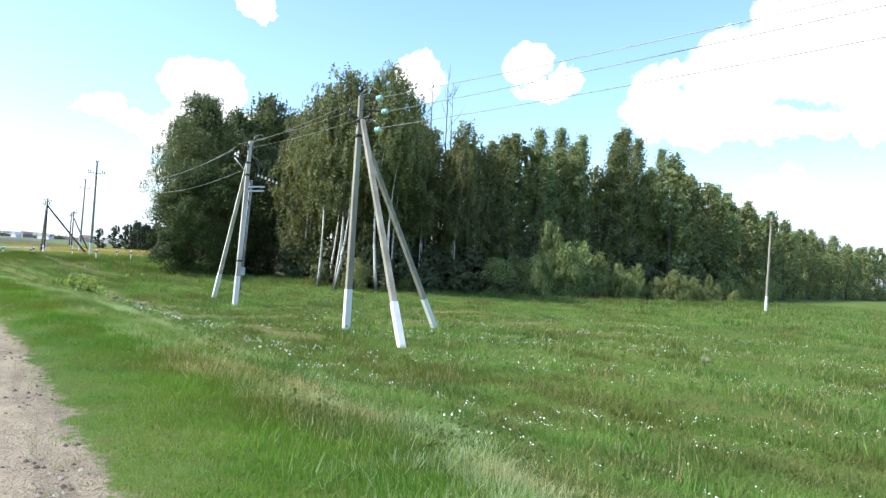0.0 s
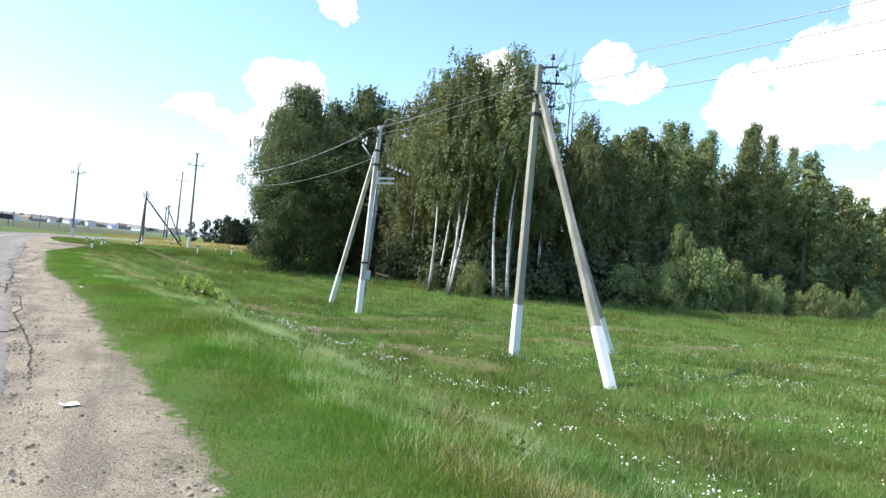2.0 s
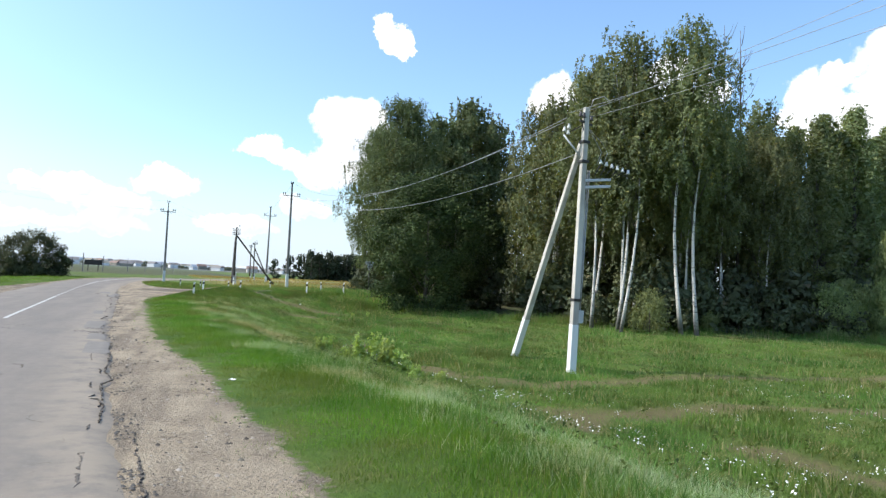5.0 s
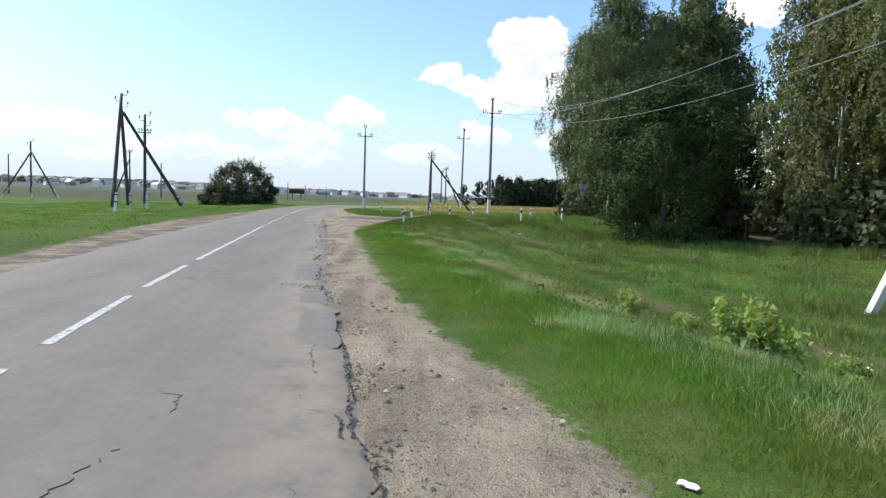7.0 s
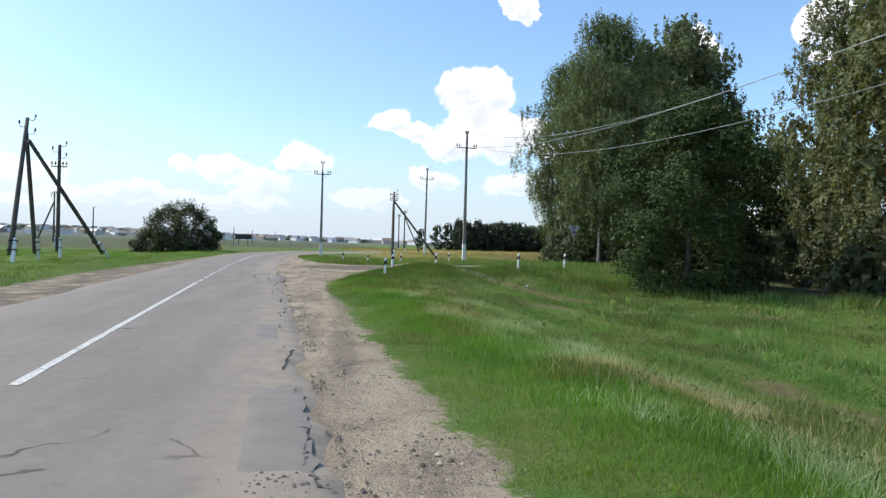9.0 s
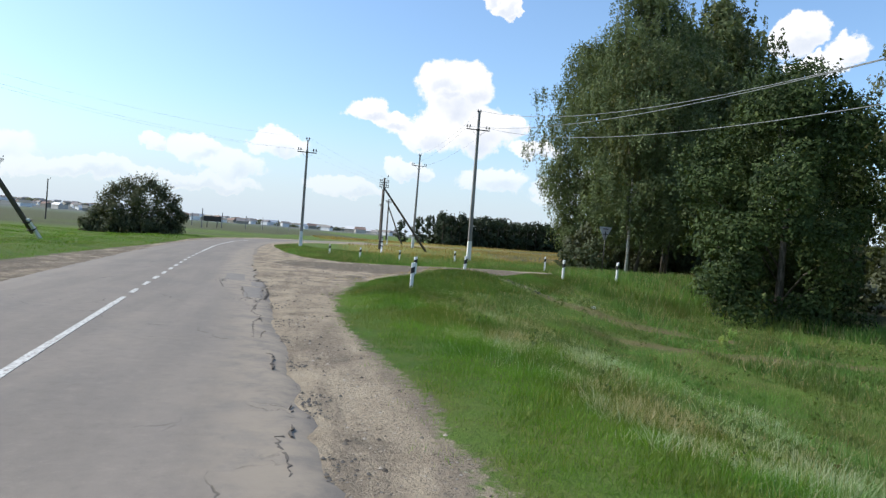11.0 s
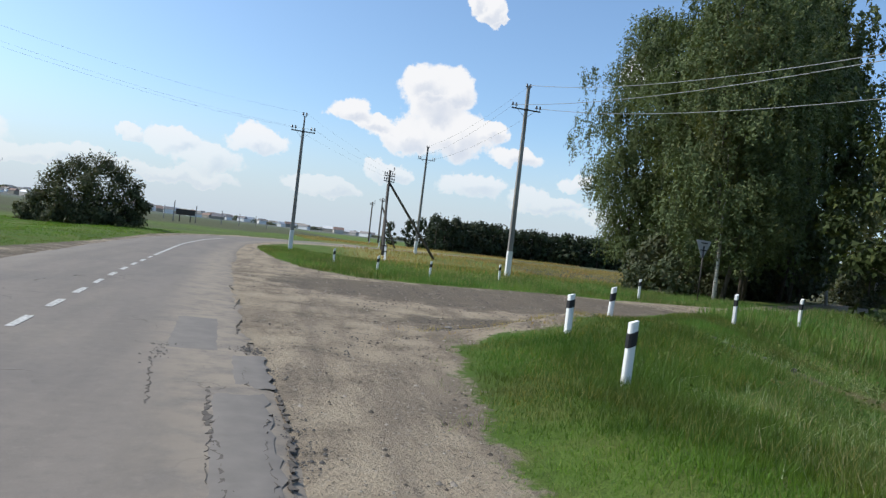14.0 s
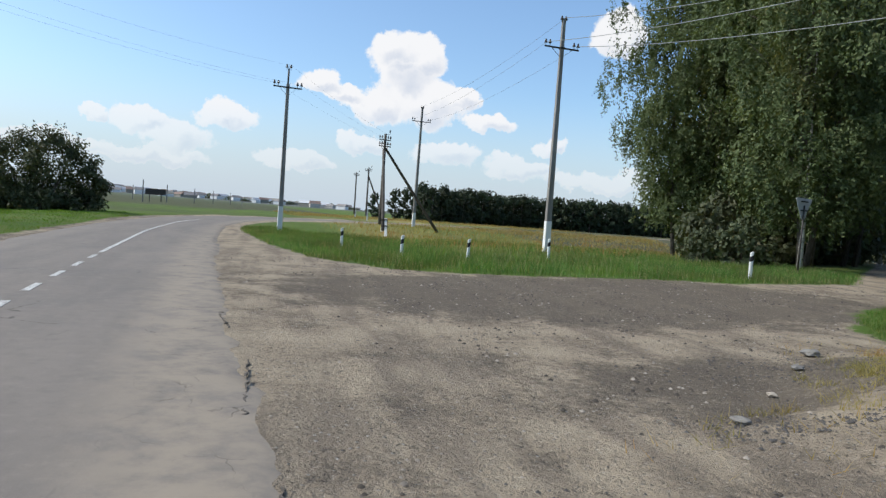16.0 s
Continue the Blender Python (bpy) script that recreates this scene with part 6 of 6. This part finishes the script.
def sow_grass():
    sow("verge_grass", (-1.2, 13, 1, 75), 1650, lambda x, y, o: 0.055 + 0.075 * smoothstep(o, 0.2, 2.0) + 0.035 * waves(x, y, 2, 1.2), 0.0085, LAWN, "short bright green grass along the sandy shoulder", 1,
        lambda x, y, o: south_side(x, y) * (o < 3.2) * off_tracks(x, y) * (0.35 + 0.65 * smoothstep(o, 0.0, 0.5)) * (1 - 0.9 * smoothstep(y + 1.5 * waves(x, y, 13, 4.0), 57, 61)), 0.6)
    sow("corner_verge_grass", (-1.2, 13, 57.5, 75), 1500, lambda x, y, o: 0.08 + 0.10 * smoothstep(o, 0.2, 2.0) + 0.04 * waves(x, y, 2, 1.2), 0.010, LUSH, "dark lush grass on the corner of the turning", 21,
        lambda x, y, o: south_side(x, y) * (o < 3.2) * off_tracks(x, y) * (0.35 + 0.65 * smoothstep(o, 0.0, 0.5)) * smoothstep(y + 1.5 * waves(x, y, 13, 4.0), 57, 61), 0.6)
    sow("seeding_grass", (0.5, 10.0, 1, 66), 1200, lambda x, y, o: 0.17 + 0.08 * waves(x, y, 2, 1.6), 0.0075, PALE, "long pale seeding grass beyond the verge", 2,
        lambda x, y, o: south_side(x, y) * pale_band(x, y, o), 0.8)
    sow("meadow_grass", (1.5, 16, 1, 73), 380, lambda x, y, o: 0.08 + 0.19 * smoothstep(waves(x, y, 6, 2.1), -0.4, 0.7), 0.012, MEADOW, "uneven green meadow grass", 3,
        lambda x, y, o: south_side(x, y) * (o > 2.0) * off_tracks(x, y), 0.7)
    sow("meadow_grass", (9, 46, 0, 66), 80, lambda x, y, o: 0.09 + 0.26 * smoothstep(waves(x, y, 6, 3.5), -0.4, 0.8), 0.034, MEADOW, "uneven green meadow grass towards the wood", 4,
        lambda x, y, o: south_side(x, y) * (o > 7) * off_tracks(x, y), 0.45)
    sow("meadow_grass", (44, 110, 0, 58), 12, lambda x, y, o: 0.30 + 0.14 * waves(x, y, 6, 3.5), 0.07, MEADOW, "far green meadow grass", 5, lambda x, y, o: south_side(x, y) * 1.0, 0.4)
    sow("corner_grass", (-3, 24, 77, 104), 170, lambda x, y, o: 0.18 + 0.14 * smoothstep(o, 0.3, 2.5), 0.022, MEADOW, "green grass around the far guide posts", 6,
        lambda x, y, o: (~south_side(x, y)) * (x > -3.6) * (1 - 0.75 * smoothstep(o, 4, 9)), 0.4)
    sow("field_grass", (4, 60, 92, 190), 9, lambda x, y, o: 0.30 + 0.10 * waves(x, y, 6, 5.0), 0.06, STRAW, "dry yellow field grass", 7, lambda x, y, o: (~south_side(x, y)) * smoothstep(o, 3, 9) * (x < 22 + (y - 92) * 0.6), 0.4)
    sow("meadow_grass", (-32, -7, 38, 118), 64, lambda x, y, o: 0.055 + 0.07 * smoothstep(waves(x, y, 6, 3.5), -0.5, 0.8), 0.030, LAWN, "green meadow grass across the road", 8, lambda x, y, o: (x < -7) * 1.0, 0.4)
    sow("tall_grass", (10, 24, 60, 79), 130, lambda x, y, o: 0.38 + 0.12 * waves(x, y, 6, 2.5), 0.03, MEADOW, "tall rank grass on the lane bank", 9, lambda x, y, o: south_side(x, y) * (o < 7) * (o > 0.6), 0.4)

    edge = [(17.5, 66), (24, 62), (28.5, 58), (33, 54), (38, 52.5), (44, 49), (52, 47), (60, 47), (75, 50), (95, 57)]
    sow("rank_grass", (16, 95, 42, 70), 120, lambda x, y, o: 0.55 + 0.25 * waves(x, y, 6, 3.0), 0.035, MEADOW, "tall rank grass and nettles along the wood edge", 10,
        lambda x, y, o: south_side(x, y) * (1 - smoothstep(line_distance(x, y, edge) + 0.8 * waves(x, y, 8, 4.0), 0.8, 2.6)), 0.4)


sow_grass()


def sow_corner():
    """Trampled straw and thin tufts on the bare corner of the turning and along the sandy edge."""
    rng = np.random.RandomState(44)
    n = 14000
    x, y = rng.normal(3.2, 1.7, n), rng.normal(66.9, 1.1, n)
    depth = dirt_depth(x, y)
    ok = (depth < 1.8) & (waves(x, y, 81, 0.8) > 0.12)
    x, y, depth = x[ok], y[ok], depth[ok]
    blades("straw_tufts", x, y, ground_z(x, y, depth) - 0.02, rng.uniform(0.04, 0.14, len(x)), rng.uniform(0.006, 0.012, len(x)), STRAW, rng, "dry straw tufts on the bare corner", 1.2)
    n = 60000
    x, y = rng.uniform(-1.2, 4.0, n), rng.uniform(2, 66, n)
    depth = dirt_depth(x, y)
    ok = (depth > -0.25) & (depth < 0.45) & (waves(x, y, 82, 1.1) > 0.22)
    x, y, depth = x[ok], y[ok], depth[ok]
    blades("edge_tufts", x, y, ground_z(x, y, depth) - 0.02, rng.uniform(0.03, 0.11, len(x)), rng.uniform(0.005, 0.010, len(x)), MEADOW, rng, "thin grass tufts creeping over the sandy shoulder", 0.7)


sow_corner()


def sow_flowers():
    """White yarrow heads over the meadow, in loose drifts."""
    rng = np.random.RandomState(14)
    n = 12000
    x, y = rng.uniform(3.5, 34, n), rng.uniform(1, 34, n)
    depth = dirt_depth(x, y)
    drift = waves(x, y, 51, 5.0)
    ok = (-depth > 3.6) & (rng.uniform(0.0, 1.3, n) < drift * 1.2 + 0.06)
    x, y, depth = x[ok], y[ok], depth[ok]
    z = ground_z(x, y, depth)
    verts, count = [], 0
    for px, py, pz in zip(x, y, z):
        h = rng.uniform(0.22, 0.38)
        for _ in range(rng.randint(2, 7)):
            c = np.array([px, py, pz + h]) + rng.normal(size=3) * np.array([0.05, 0.05, 0.025])
            s = rng.uniform(0.007, 0.016)
            a = rng.uniform(0, 3.14)
            tilt = rng.normal(size=2) * 0.5
            for k in range(4):
                dx, dy = math.cos(a + k * 1.571) * s, math.sin(a + k * 1.571) * s
                verts.append((c[0] + dx, c[1] + dy, c[2] + dx * tilt[0] + dy * tilt[1]))
    me = fast_mesh("yarrow_flowers", np.array(verts), np.arange(len(verts)).reshape(-1, 4), PETAL)
    tagged(new("yarrow_flowers", me), "small white yarrow flowers scattered over the meadow", "flowers", kind="stuff")


sow_flowers()


def sow_herbs():
    """Low broad-leaved herbs between the grass: docks, plantains, clover heads."""
    rng = np.random.RandomState(33)
    n = 5200
    x, y = rng.uniform(-1, 26, n), rng.uniform(2, 76, n)
    depth = dirt_depth(x, y)
    ok = (depth < -2.2) & south_side(x, y) & (rng.uniform(-0.6, 1.0, n) < waves(x, y, 71, 4.0) + 0.1)
    x, y, depth = x[ok], y[ok], depth[ok]
    z = ground_z(x, y, depth)
    pts, sizes = [], []
    for px, py, pz in zip(x, y, z):
        tall, wide = rng.uniform(0.06, 0.32), rng.uniform(0.06, 0.2)
        m = rng.randint(8, 20)
        q = np.stack([px + rng.normal(size=m) * wide * 0.6, py + rng.normal(size=m) * wide * 0.6, pz + rng.uniform(0.02, 1, m) * tall], 1)
        pts.append(q), sizes.append(rng.uniform(0.03, 0.065, m))
    me = leaf_mesh("meadow_herbs", np.concatenate(pts), np.concatenate(sizes), rng, HERB_LEAF, 0.0, 0.4)
    tagged(new("meadow_herbs", me), "low broad-leaved herbs among the meadow grass", "herbs", kind="stuff")


sow_herbs()


def scatter_stones():
    """Loose grit and pebbles on the bare shoulder and the turning."""
    rng = np.random.RandomState(19)
    n = 190000
    y = rng.uniform(2, 82, n)
    x = rng.uniform(-4, 16, n)
    depth = dirt_depth(x, y)
    road_off = line_distance(x, y, ROAD[::4].tolist())
    chance = (depth > 0.02) * (road_off > ROAD_HALF + 0.1) * (0.10 + 0.90 * smoothstep(waves(x, y, 61, 1.9), -0.1, 0.6))
    ok = rng.uniform(0, 1, n) < chance
    spill = rng.uniform(0, 1, 1500)
    x = np.concatenate([x[ok], 4.8 + 1.7 * spill + rng.normal(size=1500) * 0.22])
    y = np.concatenate([y[ok], 67.7 - 3.3 * spill + rng.normal(size=1500) * 0.22])
    pebbles("loose_gravel", x, y, ground_z(x, y) - 0.022, 0.006 + 0.028 * rng.uniform(0, 1, len(x)) ** 5, rng, STONE, "loose dark grit and pebbles on bare sand")


def pebbles(name, x, y, low, s, rng, mat, label):
    n = len(x)
    base = np.array([(1, 0, 0), (0.3, 0.95, 0), (-0.8, 0.6, 0), (-0.8, -0.55, 0), (0.3, -0.9, 0), (0.05, 0.05, 0.75)])
    turn = rng.uniform(0, 6.28, n)
    c, d = np.cos(turn), np.sin(turn)
    v = np.empty((n, 6, 3))
    v[:, :, 0] = x[:, None] + s[:, None] * (base[None, :, 0] * c[:, None] - base[None, :, 1] * d[:, None])
    v[:, :, 1] = y[:, None] + s[:, None] * (base[None, :, 0] * d[:, None] + base[None, :, 1] * c[:, None])
    v[:, :, 2] = low[:, None] + s[:, None] * base[None, :, 2]
    f = (np.array([(0, 1, 5), (1, 2, 5), (2, 3, 5), (3, 4, 5), (4, 0, 5)])[None] + 6 * np.arange(n)[:, None, None]).reshape(-1, 3)
    tagged(new(name, fast_mesh(name, v.reshape(-1, 3), f, mat)), label, "gravel", kind="stuff")


scatter_stones()


def lump(name, x, y, size, label, mat, seed, flat=0.4, sink=0.3):
    rng = random.Random(seed)
    bm = bmesh.new()
    bmesh.ops.create_icosphere(bm, subdivisions=2, radius=1.0)
    for v in bm.verts:
        k = 1 + 0.5 * noise.noise(v.co * 2.3 + Vector((seed, 0, 0)))
        v.co = Vector((v.co.x * k * size, v.co.y * k * size * rng.uniform(0.7, 0.74), v.co.z * k * size * flat))
    me = bpy.data.meshes.new(name)
    bm.to_mesh(me), bm.free()
    me.materials.append(mat)
    ob = new(name, me)
    ob.matrix_basis = pose(x, y, rest(x, y) + size * flat * sink, 0, 0, seed * 37)
    return tagged(ob, label, "stone", "stones at the turning")


def scatter_crumbs():
    """Broken bits of asphalt round the potholes and along the crumbling edge."""
    rng = np.random.RandomState(27)
    xs, ys = [], []
    for cx, cy, wx, wy, m in ((-2.56, 62.85, 0.13, 0.12, 260), (-3.52, 62.3, 0.05, 0.28, 130), (-3.45, 62.72, 0.14, 0.05, 90), (-1.7, 63.2, 0.22, 0.3, 160), (-1.3, 64.5, 0.4, 0.5, 200), (-1.35, 37.1, 0.12, 0.18, 180), (-1.66, 37.2, 0.08, 0.2, 80),
                              (-1.42, 38.1, 0.2, 0.1, 130), (0.85, 65.95, 0.25, 0.18, 200), (1.4, 65.6, 0.5, 0.12, 240), (-2.6, 57.7, 0.2, 0.25, 200), (3.2, 68.2, 0.9, 0.5, 500), (5.0, 67.2, 0.25, 0.3, 300), (5.4, 66.2, 0.25, 0.35, 300), (5.9, 65.2, 0.3, 0.35, 300), (6.5, 64.3, 0.35, 0.3, 200)):
        xs.append(rng.normal(cx, wx, m)), ys.append(rng.normal(cy, wy, m))
    y = rng.uniform(8, 62, 5200)
    x = np.interp(y, ROAD[:330, 1], ROAD[:330, 0]) + ROAD_HALF - 0.12 + np.abs(rng.normal(size=5200)) * 0.16
    ok = waves(x, y, 83, 2.0) > 0.0
    xs.append(x[ok]), ys.append(y[ok])
    x, y = np.concatenate(xs), np.concatenate(ys)
    off = line_distance(x, y, ROAD[::3].tolist())
    low = np.where(off < ROAD_HALF - 0.2, road_height(off), ground_z(x, y) - 0.012) - 0.004
    pebbles("asphalt_crumbs", x, y, low, 0.006 + 0.020 * rng.uniform(0, 1, len(x)) ** 4, rng, RUBBLE, "dark crumbs of broken asphalt beside the road edge")


RUBBLE = material("dark_rubble", lambda n: surface(n, n.mix(n.noise(n.add("ShaderNodeNewGeometry").outputs["Position"], 14.0).outputs["Fac"], rgb(0.03, 0.028, 0.026), rgb(0.15, 0.135, 0.12)), 0.9))
scatter_crumbs()
SLAB = material("broken_concrete", concrete_build(0.24))
lump("stone", 0.85, 66.1, 0.085, "flat grey stone lying on the bare turning", SLAB, 3, 0.32)
lump("stone", 4.1, 68.6, 0.13, "pale lump of broken concrete at the lane edge", SLAB, 4, 0.35)
lump("stone", 3.2, 67.9, 0.08, "small pale stone at the lane edge", SLAB, 5, 0.4)
for k in range(16):
    lump("stone", 4.9 + 0.11 * k + 0.16 * math.sin(5 * k), 67.4 - 0.22 * k + 0.2 * math.sin(3 * k), 0.035 + 0.018 * (k % 3), "dark broken rubble in the small ditch", RUBBLE, 20 + k, 0.6)
lump("stone", 8.4, 63.7, 0.09, "small white stone in the verge grass", WHITE, 6, 0.5)
lump("stone", 24.6, 16.2, 0.24, "pale stone lying in the meadow", SLAB, 7, 0.5)
lump("stone", 1.9, 66.9, 0.05, "small dark stone at the lane edge", STONE, 8, 0.5)


def paper_scrap(x, y, w, d, turn, label):
    """A crumpled sheet of paper thrown from a car."""
    rng = np.random.RandomState(int(10 * x) + 60)
    n = 6
    u, v = np.meshgrid(np.linspace(-0.5, 0.5, n), np.linspace(-0.5, 0.5, n))
    z = 0.004 + 0.018 * rng.uniform(0, 1, u.shape) + 0.03 * u * u
    top = np.stack([u * w + rng.uniform(-0.008, 0.008, u.shape), v * d + rng.uniform(-0.008, 0.008, u.shape), z], -1).reshape(-1, 3)
    k = np.arange(n * n).reshape(n, n)
    quads = np.stack([k[:-1, :-1], k[:-1, 1:], k[1:, 1:], k[1:, :-1]], -1).reshape(-1, 4)
    low = top - np.array([0, 0, 0.0015])
    me = fast_mesh("paper_scrap", np.concatenate([top, low]), np.concatenate([quads, quads[:, ::-1] + n * n]), PETAL)
    ob = new("paper_scrap", me)
    ob.matrix_basis = pose(x, y, rest(x, y) - 0.012, 0, 0, turn)
    return tagged(ob, label, "litter", "roadside litter")


paper_scrap(1.39, 14.79, 0.16, 0.13, 20, "white crumpled paper sheet lying on the sandy shoulder")
paper_scrap(1.33, 29.3, 0.06, 0.13, 35, "small white paper scrap in the verge grass")
